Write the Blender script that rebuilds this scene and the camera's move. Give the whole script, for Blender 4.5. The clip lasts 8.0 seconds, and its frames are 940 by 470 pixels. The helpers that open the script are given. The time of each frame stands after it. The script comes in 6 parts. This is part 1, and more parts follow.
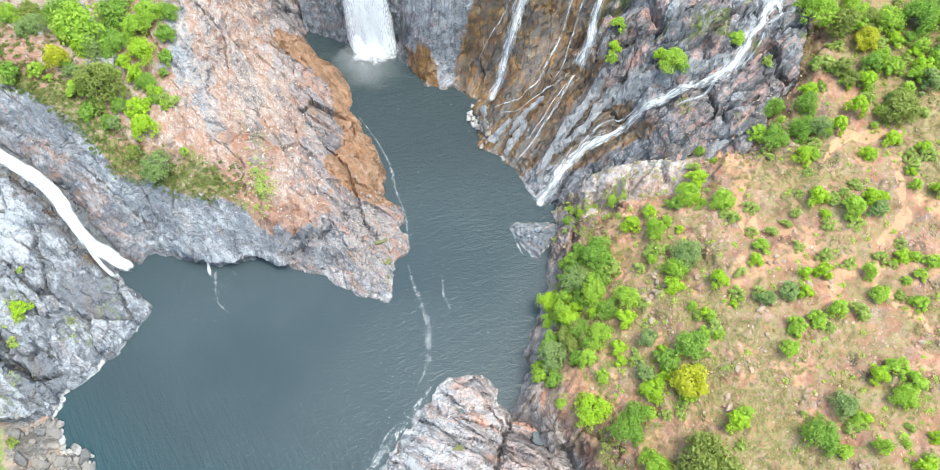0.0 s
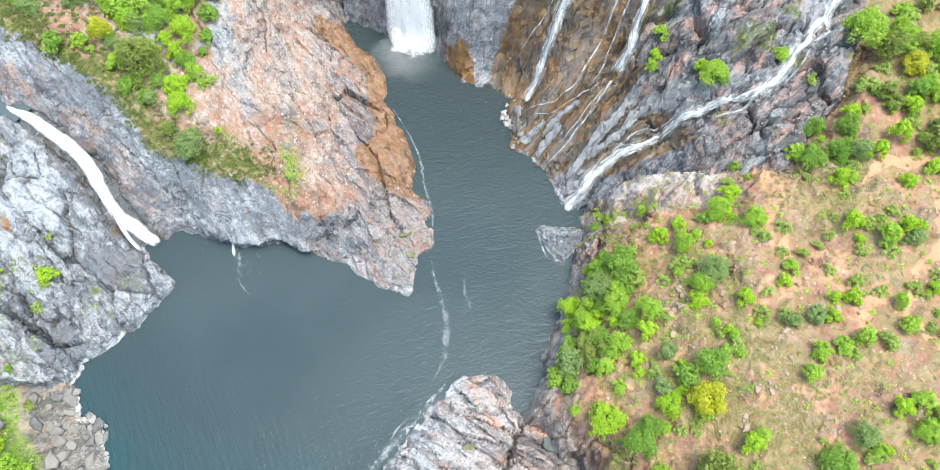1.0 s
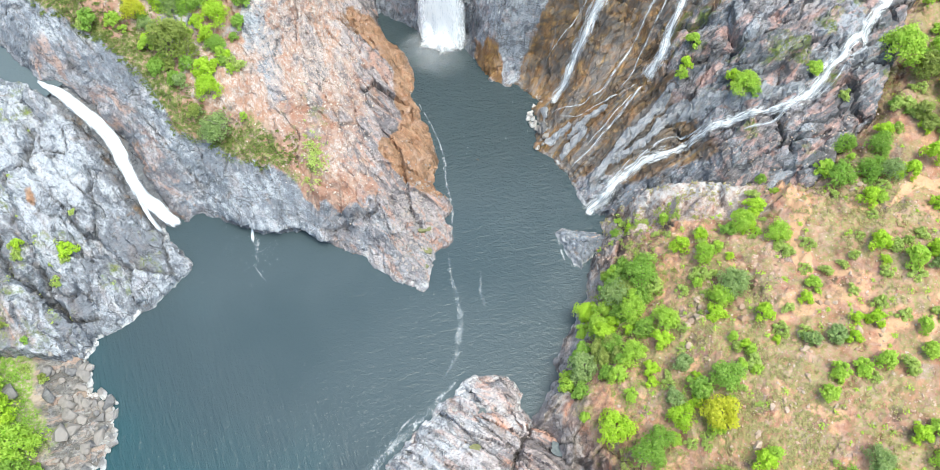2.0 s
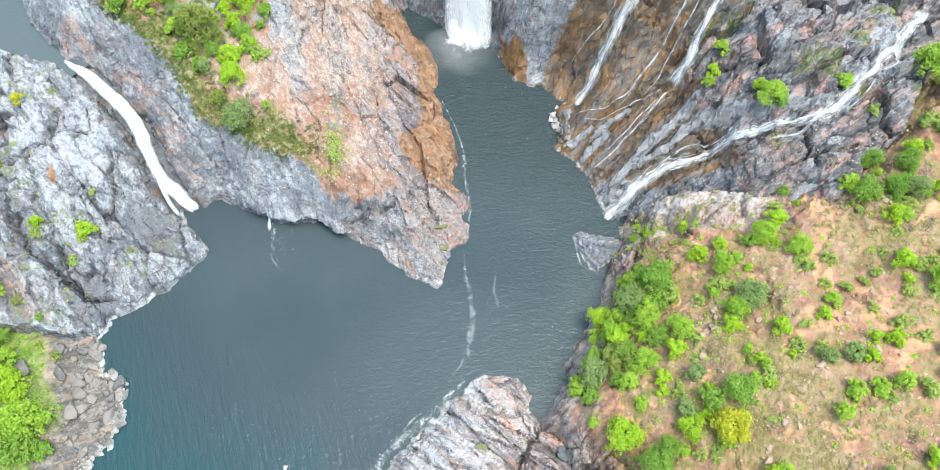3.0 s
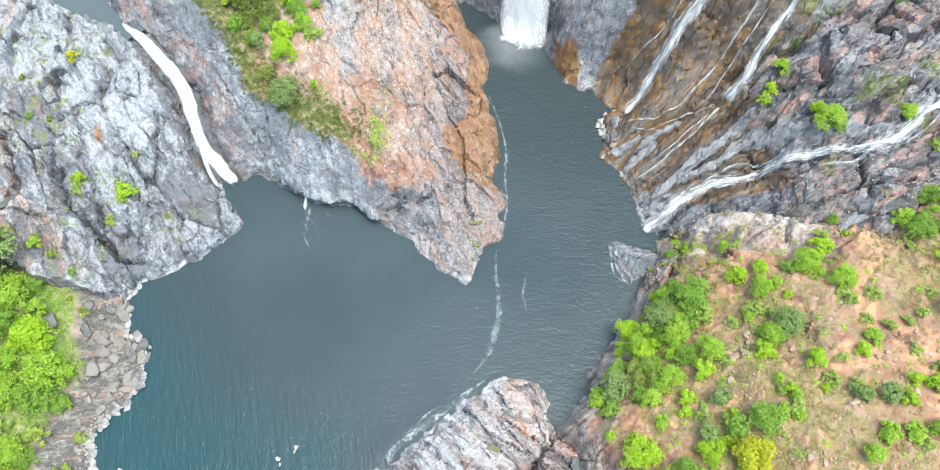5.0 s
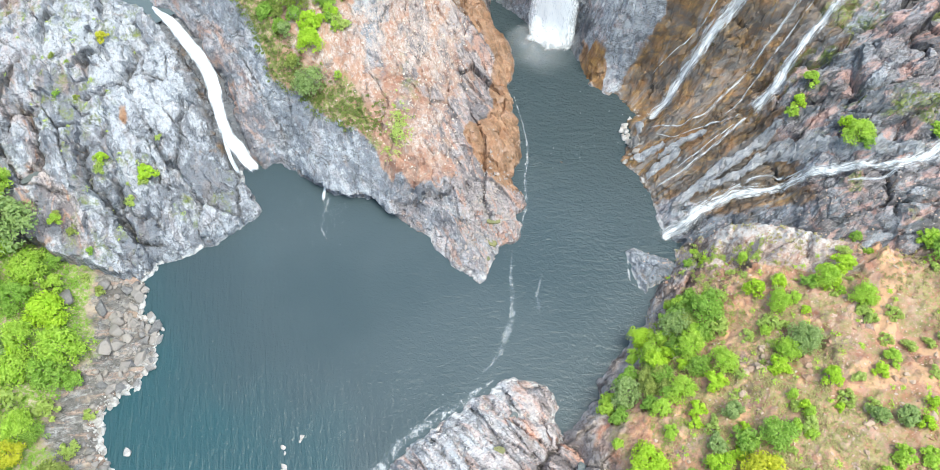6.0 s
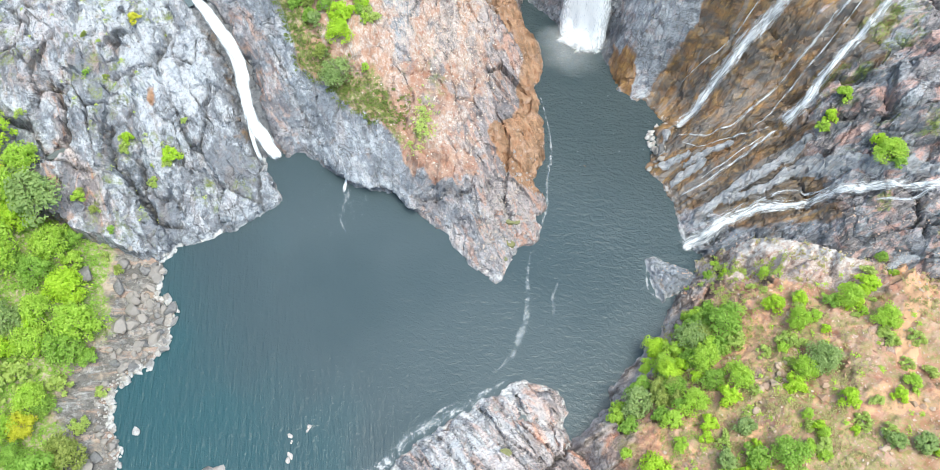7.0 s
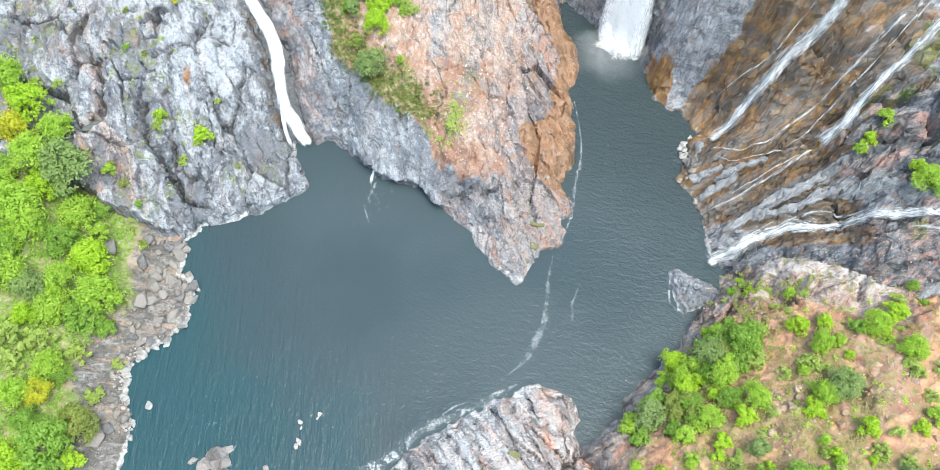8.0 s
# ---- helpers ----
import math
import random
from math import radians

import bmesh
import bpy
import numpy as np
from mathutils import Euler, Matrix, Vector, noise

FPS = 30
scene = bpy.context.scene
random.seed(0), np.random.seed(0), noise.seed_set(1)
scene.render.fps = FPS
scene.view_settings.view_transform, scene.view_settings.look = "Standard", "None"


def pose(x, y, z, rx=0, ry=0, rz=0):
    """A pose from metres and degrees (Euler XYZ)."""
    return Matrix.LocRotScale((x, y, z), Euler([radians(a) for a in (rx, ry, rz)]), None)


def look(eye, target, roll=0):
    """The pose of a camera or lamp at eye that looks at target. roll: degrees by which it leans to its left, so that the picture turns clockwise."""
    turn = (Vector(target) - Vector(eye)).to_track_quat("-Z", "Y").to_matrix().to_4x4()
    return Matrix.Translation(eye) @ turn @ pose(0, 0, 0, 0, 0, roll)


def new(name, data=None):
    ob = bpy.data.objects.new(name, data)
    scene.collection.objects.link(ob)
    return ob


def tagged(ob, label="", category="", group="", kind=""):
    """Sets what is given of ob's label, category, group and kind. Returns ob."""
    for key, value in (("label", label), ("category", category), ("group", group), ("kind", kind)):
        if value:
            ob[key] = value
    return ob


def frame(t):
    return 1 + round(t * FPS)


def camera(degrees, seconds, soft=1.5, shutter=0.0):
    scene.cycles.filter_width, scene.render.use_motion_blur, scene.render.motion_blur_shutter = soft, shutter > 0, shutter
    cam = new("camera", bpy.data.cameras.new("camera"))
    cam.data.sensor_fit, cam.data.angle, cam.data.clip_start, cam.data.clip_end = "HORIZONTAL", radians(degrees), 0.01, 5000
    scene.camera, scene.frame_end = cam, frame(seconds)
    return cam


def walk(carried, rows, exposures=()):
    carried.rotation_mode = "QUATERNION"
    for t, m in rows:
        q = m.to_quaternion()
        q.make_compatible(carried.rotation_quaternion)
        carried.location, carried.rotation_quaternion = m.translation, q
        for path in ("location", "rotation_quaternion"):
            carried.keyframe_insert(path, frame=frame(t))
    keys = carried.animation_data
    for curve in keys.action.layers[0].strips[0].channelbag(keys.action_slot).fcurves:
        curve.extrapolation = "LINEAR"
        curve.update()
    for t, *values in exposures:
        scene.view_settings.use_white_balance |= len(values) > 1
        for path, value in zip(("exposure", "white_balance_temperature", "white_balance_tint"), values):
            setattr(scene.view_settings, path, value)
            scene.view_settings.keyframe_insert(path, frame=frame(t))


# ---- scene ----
cam = camera(63.0, 8.0, soft=0.8)
# seconds, eye x y z, heading, pitch, lean to the right
PATH_ROWS = [
    (0.0, 1.88, -44.95, 113.34, -13.99, -64.29, 0.20),
    (0.5, 1.92, -44.90, 112.93, -11.82, -64.28, 0.11),
    (1.0, 1.85, -44.91, 112.55, -9.71, -64.25, -0.07),
    (1.5, 1.91, -45.02, 112.10, -7.88, -64.17, -0.16),
    (3.0, 2.20, -45.18, 110.93, -3.26, -64.05, -0.23),
    (3.5, 2.35, -45.26, 110.43, -1.65, -63.97, -0.18),
    (4.0, 2.53, -45.34, 110.00, 0.00, -63.91, -0.12),
    (4.5, 2.71, -45.43, 109.50, 1.64, -63.80, -0.05),
    (6.0, 3.31, -45.46, 108.34, 6.51, -63.70, 0.03),
    (6.5, 3.52, -45.39, 108.03, 8.23, -63.69, 0.08),
    (7.0, 3.78, -45.30, 107.64, 10.16, -63.67, 0.18),
    (7.5, 3.77, -45.30, 107.32, 12.34, -63.65, -0.06),
    (8.0, 4.06, -45.31, 106.91, 14.38, -63.58, -0.01),
]
walk(cam, [(t, pose(x, y, z, 90 + pitch, 0, yaw) @ pose(0, 0, 0, 0, 0, -lean)) for t, x, y, z, yaw, pitch, lean in PATH_ROWS],
     exposures=[(0.0, 0.86, 6450.0, 0.0), (8.0, 0.86, 6450.0, 0.0)])

# ---- light: bright overcast, a broad soft sun ----
world = bpy.data.worlds.new("sky")
scene.world = world
world.use_nodes = True
wn = world.node_tree.nodes
sky = wn.new("ShaderNodeTexSky")
sky.sky_type, sky.sun_disc = "NISHITA", False
sky.sun_elevation, sky.sun_rotation = radians(75), radians(120)
sky.air_density, sky.dust_density, sky.ozone_density = 1.0, 3.0, 1.0
wn["Background"].inputs["Strength"].default_value = 0.15
world.node_tree.links.new(sky.outputs["Color"], wn["Background"].inputs["Color"])
sun = new("sun", bpy.data.lights.new("sun", "SUN"))
sun.data.energy, sun.data.angle, sun.data.color = 1.8, radians(30), (1.0, 0.98, 0.93)
sun.matrix_world = look((22, -14, 100), (0, 0, 0))

# ---- noise on arrays ----
def hashed(ix, iy, seed):
    h = (ix.astype(np.int64) * 374761393 + iy.astype(np.int64) * 668265263 + seed * 982451653) & 0xFFFFFFFF
    h = ((h ^ (h >> 13)) * 1274126177) & 0xFFFFFFFF
    h = ((h ^ (h >> 16)) * 2246822519) & 0xFFFFFFFF
    return ((h ^ (h >> 15)) & 0xFFFFFF) / float(0x1000000)


def vnoise(x, y, seed):
    """Smooth noise from -1 to 1."""
    ix, iy = np.floor(x), np.floor(y)
    fx, fy = x - ix, y - iy
    fx, fy = fx * fx * (3 - 2 * fx), fy * fy * (3 - 2 * fy)
    a, b = hashed(ix, iy, seed), hashed(ix + 1, iy, seed)
    c, d = hashed(ix, iy + 1, seed), hashed(ix + 1, iy + 1, seed)
    return 2 * ((a + (b - a) * fx) * (1 - fy) + (c + (d - c) * fx) * fy) - 1


def fbm(x, y, seed, octaves=4, gain=0.5):
    total, amp = 0.0, 1.0
    for k in range(octaves):
        total = total + amp * vnoise(x * 2.03 ** k + 17.1 * k, y * 2.03 ** k - 9.7 * k, seed + k)
        amp *= gain
    return total


def facets(x, y, seed):
    """Broken blocks: each cell is a tilted plane of its own height. Returns height (-1 to 1), the distance from the joint, and a tone for each cell."""
    ix, iy = np.floor(x), np.floor(y)
    f1, f2 = np.full(x.shape, 9.0), np.full(x.shape, 9.0)
    top, tone = np.zeros(x.shape), np.zeros(x.shape)
    for ox in (-1, 0, 1):
        for oy in (-1, 0, 1):
            cx, cy = ix + ox, iy + oy
            dx = x - (cx + hashed(cx, cy, seed))
            dy = y - (cy + hashed(cx, cy, seed + 1))
            d = dx * dx + dy * dy
            h = (hashed(cx, cy, seed + 2) - 0.5) + 1.6 * ((hashed(cx, cy, seed + 3) - 0.5) * dx + (hashed(cx, cy, seed + 4) - 0.5) * dy)
            near = d < f1
            f2 = np.where(near, f1, np.minimum(f2, d))
            top, f1 = np.where(near, h, top), np.where(near, d, f1)
            tone = np.where(near, hashed(cx, cy, seed + 5), tone)
    return top, np.sqrt(f2) - np.sqrt(f1), tone


def blocks(x, y, seed, angle, stretch=1.8, size=6.0):
    """Fractured rock, blocks long along the angle: relief about 1 high, each block's own tone (0 to 1), and its open joints."""
    c, s = math.cos(radians(angle)), math.sin(radians(angle))
    wx, wy = x + 0.45 * fbm(x / 3.5, y / 3.5, seed + 50, 4), y + 0.45 * fbm(x / 3.5 + 40, y / 3.5, seed + 60, 4)
    u, v = (c * wx + s * wy) / stretch, (-s * wx + c * wy)
    a, ea, ta = facets(u / size, v / size, seed)
    b, eb, tb = facets(u / (size * 0.43) + 5, v / (size * 0.43), seed + 10)
    d, ed, td = facets(u / (size * 0.17) + 9, v / (size * 0.17), seed + 20)
    e, ee, te = facets(x / (size * 0.085) + 3, y / (size * 0.085), seed + 30)
    gap = step(-0.3, 0.3, vnoise(x / 5, y / 5, seed + 70))
    gap2 = step(0.0, 0.5, vnoise(x / 3, y / 3, seed + 75))
    h = 1.7 * a + 0.95 * b + 0.36 * d + 0.09 * e
    h = h - 0.9 * gap * np.exp(-ea * 24) - 0.4 * gap2 * np.exp(-eb * 16) - 0.1 * np.exp(-ed * 9)
    crack = np.maximum(gap * np.exp(-(ea * size / 0.22) ** 2), 0.8 * gap2 * np.exp(-(eb * size * 0.43 / 0.14) ** 2))
    return h, 0.4 * ta + 0.35 * tb + 0.25 * td, crack


def rocky(x, y, seed, angle, stretch=1.8, size=6.0):
    return blocks(x, y, seed, angle, stretch, size)[0]


def step(a, b, v):
    t = np.clip((v - a) / (b - a), 0, 1)
    return t * t * (3 - 2 * t)


def softmin(a, b, k=2.0):
    h = np.clip(0.5 + 0.5 * (b - a) / k, 0, 1)
    return b * (1 - h) + a * h - k * h * (1 - h)


def away(x, y, line):
    """Distance from an open line."""
    best = np.full(x.shape, 1e9)
    for (ax, ay), (bx, by) in zip(line, line[1:]):
        ex, ey = bx - ax, by - ay
        t = np.clip(((x - ax) * ex + (y - ay) * ey) / (ex * ex + ey * ey), 0, 1)
        best = np.minimum(best, (x - ax - t * ex) ** 2 + (y - ay - t * ey) ** 2)
    return np.sqrt(best)


def inside(x, y, ring):
    """Distance from a closed outline, positive inside it."""
    odd = np.zeros(x.shape, bool)
    for (ax, ay), (bx, by) in zip(ring, ring[1:] + ring[:1]):
        if ay != by:
            odd ^= ((ay > y) != (by > y)) & (x < (bx - ax) * (y - ay) / (by - ay) + ax)
    d = away(x, y, ring + ring[:1])
    return np.where(odd, d, -d)


def prof(d, *pairs):
    return np.where(d < 0, d * 1.2, np.interp(d, [p[0] for p in pairs], [p[1] for p in pairs]))


def ragged(x, y, seed, amp=0.7, size=2.5):
    return x + amp * fbm(x / size, y / size, seed, 4, 0.6), y + amp * fbm(x / size + 31, y / size + 7, seed + 5, 4, 0.6)

# ---- the lie of the land: water level is z = 0 ----
CHUTE_FOOT, CHUTE_TOP, RIVER_Z = (-38.7, 16.3), (-57.0, 35.2), 13.5
CHUTE_RIGHT = [(-38.2, 16.0), (-41.9, 20.0), (-43.7, 24.2), (-46.2, 28.5), (-51.0, 33.0), (-55.2, 35.6), (-57.2, 36.3), (-59.4, 38.1), (-61.8, 40.7), (-64.0, 43.4), (-66.4, 48.4), (-72.0, 60.0), (-92.0, 88.0)]
CHUTE_LEFT = [(-40.6, 14.4), (-43.6, 17.6), (-46.6, 22.6), (-49.2, 27.2), (-53.4, 31.2), (-56.8, 34.6), (-61.0, 36.5), (-65.0, 37.8), (-70.0, 40.4), (-90.0, 52.0), (-125.0, 76.0)]
HEAD_WEST = [(-38.2, 16.0), (-35.1, 17.8), (-30.0, 14.7), (-25.3, 12.8), (-19.1, 12.5), (-14.4, 9.9), (-8.5, 6.0), (-5.4, 3.1), (-2.0, 0.8), (0.0, -0.2)]
HEAD_EAST = [(0.0, -0.2), (1.4, 1.6), (2.0, 6.0), (5.3, 8.5), (5.5, 10.4), (3.8, 11.8), (5.1, 13.8), (3.5, 17.3), (2.8, 19.0), (4.4, 23.4), (2.6, 30.1), (0.8, 36.8), (1.2, 42.0), (0.4, 45.8), (-4.2, 51.2), (-4.8, 56.0), (-2.0, 60.0)]
CLIFF_FOOT = [(-4.0, 57.0), (-0.5, 54.5), (3.3, 51.2), (10.6, 49.0), (12.8, 42.6), (14.6, 38.8), (18.6, 37.6), (23.0, 33.6), (21.3, 32.3), (22.4, 29.4), (20.5, 24.6), (23.6, 21.6), (25.4, 17.3), (28.2, 10.9)]
HILL_SHORE = [(29.6, 8.6), (29.3, 6.3), (26.4, 1.6), (25.7, -0.6), (24.4, -4.0), (22.5, -6.4), (20.6, -11.0), (18.4, -13.5), (18.2, -16.2), (16.4, -18.8), (13.9, -21.6), (16.0, -26.0), (19.0, -34.0), (21.0, -60.0), (20.0, -125.0)]
HILL_NORTH = [(125.0, 75.0), (95.0, 50.0), (76.0, 32.0), (70.5, 22.8), (68.0, 17.0), (64.5, 12.8), (59.2, 8.4), (55.8, 4.6), (51.4, 5.3), (46.6, 6.7), (41.8, 8.3), (36.7, 9.4), (33.0, 9.2)]
CLIFF_SOUTH = [(28.2, 10.9), (32.0, 8.0), (41.0, 6.5), (51.0, 3.5), (56.0, 2.6), (60.0, 6.5), (66.0, 11.5), (72.0, 21.5), (78.0, 31.0), (97.0, 49.0), (125.0, 72.0)]
FRONT_SHORE = [(20.0, -24.0), (13.7, -22.0), (12.5, -19.2), (12.5, -17.0), (10.2, -14.8), (6.4, -14.1), (4.4, -15.1), (2.8, -16.8), (0.7, -18.6), (-3.6, -22.0), (-7.0, -25.3), (-11.2, -31.0), (-17.0, -42.0), (-19.0, -60.0), (-15.0, -90.0), (10.0, -125.0), (30.0, -125.0), (30.0, -60.0)]
LEFT_SHORE = [(-51.5, -6.0), (-49.4, -3.2), (-44.9, -0.1), (-42.6, 1.6), (-39.5, 4.1), (-37.0, 6.9), (-36.7, 9.3), (-38.9, 11.6), (-40.6, 14.4)]
BANK_SHORE = [(-53.0, -2.0), (-50.6, -6.4), (-50.2, -11.3), (-46.8, -12.6), (-46.2, -17.4), (-47.6, -21.6), (-50.2, -24.1), (-51.1, -27.1), (-49.9, -30.4), (-47.1, -33.6), (-46.7, -36.4), (-46.3, -40.0), (-46.0, -60.0), (-40.0, -125.0)]

OUTCROP = [(21.6, 7.4), (22.9, 8.3), (25.6, 7.4), (28.4, 6.8), (30.0, 5.2), (27.4, 3.2), (24.7, 1.0), (23.5, 2.4), (22.5, 5.0), (21.8, 6.2)]
PILLAR = [(12.6, 56.0), (13.1, 48.0), (13.3, 44.3), (13.8, 40.9), (15.3, 38.4), (19.0, 37.4), (20.2, 39.9), (21.8, 40.8), (24.0, 42.5), (25.5, 50.0), (26.0, 60.0)]
PILLAR_STAIN = [(13.0, 46.0), (15.3, 42.4), (17.8, 39.6), (16.6, 37.6), (13.6, 39.4)]
# deep clefts
CLEFTS = [
    [(-61.4, 9.8), (-59.8, 6.0), (-57.8, 3.8), (-55.1, 1.9), (-53.1, -0.4), (-49.4, -0.5)],
    [(-59.3, 29.0), (-57.5, 25.9), (-59.0, 21.1), (-63.1, 18.4)],
    [(-72.9, 15.8), (-68.6, 12.1), (-66.1, 6.6), (-68.6, 4.0)],
    [(-56.8, 7.0), (-55.4, 4.0), (-55.0, 1.6)],
]
UNDERCUT = [(-14.4, 11.4), (-11.2, 11.4), (-8.9, 11.5), (-6.9, 12.8)]
FRONT_GULLY = [(2.9, -19.4), (6.4, -20.3), (10.3, -20.3), (12.4, -20.0)]
FRONT_CRACK = [(12.9, -22.9), (11.6, -25.8), (10.3, -28.3), (8.2, -33.0), (6.0, -40.0)]
# pale slabs standing between the streams: x, y, half width
SLABS = [
    [(28.6, 24.0, 0.6), (26.6, 22.5, 0.75), (24.3, 20.8, 0.6)],
    [(26.4, 25.6, 0.45), (24.4, 24.6, 0.6), (22.2, 23.6, 0.75)],
    [(34.8, 20.6, 0.5), (31.8, 17.8, 0.7), (28.6, 14.8, 0.7)],
    [(40.4, 22.9, 0.7), (36.8, 20.8, 0.8), (33.7, 18.9, 0.7), (29.4, 16.2, 0.5)],
    [(56.0, 15.6, 0.7), (53.1, 15.9, 0.9), (45.8, 18.6, 1.3), (40.9, 20.6, 1.1), (37.4, 18.4, 0.7), (32.1, 16.9, 0.5)],
    [(23.2, 30.4, 0.8), (22.2, 28.8, 0.9), (22.6, 26.4, 0.6)],
    [(32.0, 26.0, 0.4), (29.0, 25.4, 0.5), (26.2, 24.0, 0.4)],
]
# running water on the cliff: x, y, width
FALL_A = [(24.0, 31.0, 1.9), (25.2, 32.2, 1.8), (28.2, 35.8, 1.6), (30.8, 38.4, 2.0), (33.2, 41.0, 2.0), (36.5, 44.5, 1.8), (41.0, 50.0, 1.4)]
FALL_B = [(37.7, 26.2, 2.8), (40.2, 29.4, 2.1), (43.0, 33.9, 1.5), (45.8, 37.6, 1.5), (49.5, 43.0, 1.4), (54.0, 50.0, 1.2)]
SIDE = [(26.4, 9.9, 2.2), (27.6, 10.8, 2.5), (30.0, 12.4, 2.5), (33.0, 14.2, 2.3), (36.7, 15.4, 2.0), (42.5, 15.8, 1.6), (47.0, 15.0, 1.7), (50.2, 14.4, 1.5), (53.2, 13.7, 1.8), (57.0, 14.8, 2.2), (58.8, 16.3, 1.7), (63.0, 20.4, 1.6), (66.1, 22.4, 1.6), (72.0, 29.0, 1.5)]


def slabs_of(x, y):
    """How far a place belongs to one of the pale slabs, 0 to 1."""
    rx, ry = ragged(x, y, 45, 0.16, 1.6)
    best = np.zeros(x.shape)
    for line in SLABS:
        pts = np.array(line)
        s = np.concatenate([[0], np.cumsum(np.hypot(*np.diff(pts[:, :2], axis=0).T))])
        t = np.linspace(0, s[-1], 30)
        d = np.full(x.shape, 9.0)
        for px, py, w in zip(*(np.interp(t, s, pts[:, k]) for k in range(3))):
            d = np.minimum(d, np.hypot(rx - px, ry - py) / w)
        best = np.maximum(best, 1 - step(0.8, 1.15, d))
    return best


def cleft(x, y, line, wide=0.35):
    """1 in the middle of a ragged cleft, 0 away from it."""
    rx, ry = ragged(x, y, 48, 0.45, 1.6)
    return np.exp(-(away(rx, ry, line) / wide) ** 2)


def fall_level(x, y):
    """The level of the left stream, from the pool up to the upper river."""
    ex, ey = CHUTE_TOP[0] - CHUTE_FOOT[0], CHUTE_TOP[1] - CHUTE_FOOT[1]
    s = ((x - CHUTE_FOOT[0]) * ex + (y - CHUTE_FOOT[1]) * ey) / (ex * ex + ey * ey)
    return RIVER_Z * np.interp(s, [0, 0.12, 0.3, 0.6, 0.85, 1.0], [0, 0.14, 0.36, 0.68, 0.92, 1.0])


def headland(x, y):
    ring = CHUTE_RIGHT[::-1] + HEAD_WEST[1:] + HEAD_EAST[1:] + [(-2.0, 125.0), (-95.0, 125.0)]
    rx, ry = ragged(x, y, 11, 0.55)
    d = inside(rx, ry, ring)
    west = away(rx, ry, CHUTE_RIGHT[::-1] + HEAD_WEST[1:])
    east = away(rx, ry, HEAD_EAST)
    low = step(-16, -3, x) * (1 - step(8, 16, y))
    chute = fall_level(x, y) * (1 - step(6, 26, away(x, y, CHUTE_RIGHT)))
    w = chute + prof(west, (0, 0.3), (1, 2.2), (4, 5.8), (8, 9.2), (12, 12), (18, 15), (40, 19), (90, 26)) * (1 - 0.62 * low)
    e = prof(east, (0, 0.3), (1.5, 1.5), (5, 2.8), (10, 5.6), (18, 10.5), (26, 15), (40, 19), (90, 26)) * (1 + 1.6 * step(40, 52, y))
    z = softmin(w, e, 2.5)
    rough = 0.35 + 0.65 * step(0.5, 4, d)
    grey = np.maximum(1 - step(8, 13, west), 1 - step(5, 10, east))
    z = z + rough * (0.35 + 0.40 * grey - 0.28 * grey * (1 - step(-22, -10, x))) * 1.1 * rocky(x, y, 101, 125, 2.2, 4.2)
    z = z - 0.9 * cleft(x, y, UNDERCUT, 0.3)
    return np.where(d > 0, np.maximum(z, 0.15 + 0.25 * d), d * 1.3)


def left_rock(x, y):
    ring = LEFT_SHORE + CHUTE_LEFT[1:] + [(-125.0, -4.0), (-75.0, -4.0)]
    rx, ry = ragged(x, y, 21, 0.6)
    d = inside(rx, ry, ring)
    shore = away(rx, ry, LEFT_SHORE)
    side = away(rx, ry, CHUTE_LEFT)
    z = prof(shore, (0, 0.4), (1, 2.6), (4, 5.6), (9, 8.6), (18, 12.5), (35, 16), (80, 22))
    z = softmin(z, fall_level(x, y) + prof(side, (0, 0.2), (1, 1.2), (4, 2.4), (10, 3.6), (40, 8.0), (80, 12)), 2.5)
    z = z + (0.4 + 0.6 * step(0.3, 4, d)) * 1.15 * rocky(x, y, 201, 118, 1.8, 6.0)
    for line in CLEFTS:
        z = z - 2.2 * cleft(x, y, line, 0.55)
    z = z - 1.8 * np.exp(-(np.hypot(x + 68.8, y - 14.0) / 0.75) ** 4)
    return np.where(d > 0, np.maximum(z, 0.2 + 0.2 * d), d * 1.5)


def left_bank(x, y):
    ring = BANK_SHORE + [(-125.0, -125.0), (-125.0, 30.0), (-80.0, 14.0)]
    rx, ry = ragged(x, y, 31, 0.5, 2.0)
    d = inside(rx, ry, ring)
    shore = away(rx, ry, BANK_SHORE)
    z = prof(shore, (0, 0.05), (3, 0.9), (8, 2.6), (15, 6.0), (30, 12), (60, 20), (100, 25))
    z = z + step(0, 8, d) * (0.5 * fbm(x / 6, y / 6, 32) + 0.25 * rocky(x, y, 33, 20, 1.3, 3.0))
    return np.where(d > 0, z, d * 0.8)


def fan_of(x, y):
    """Across and along the streams of the cliff, which spread from one place below it."""
    return np.arctan2(y, x + 3.0) * 36.0 + 0.5 * vnoise(x / 4, y / 4, 43), np.hypot(x + 3.0, y)


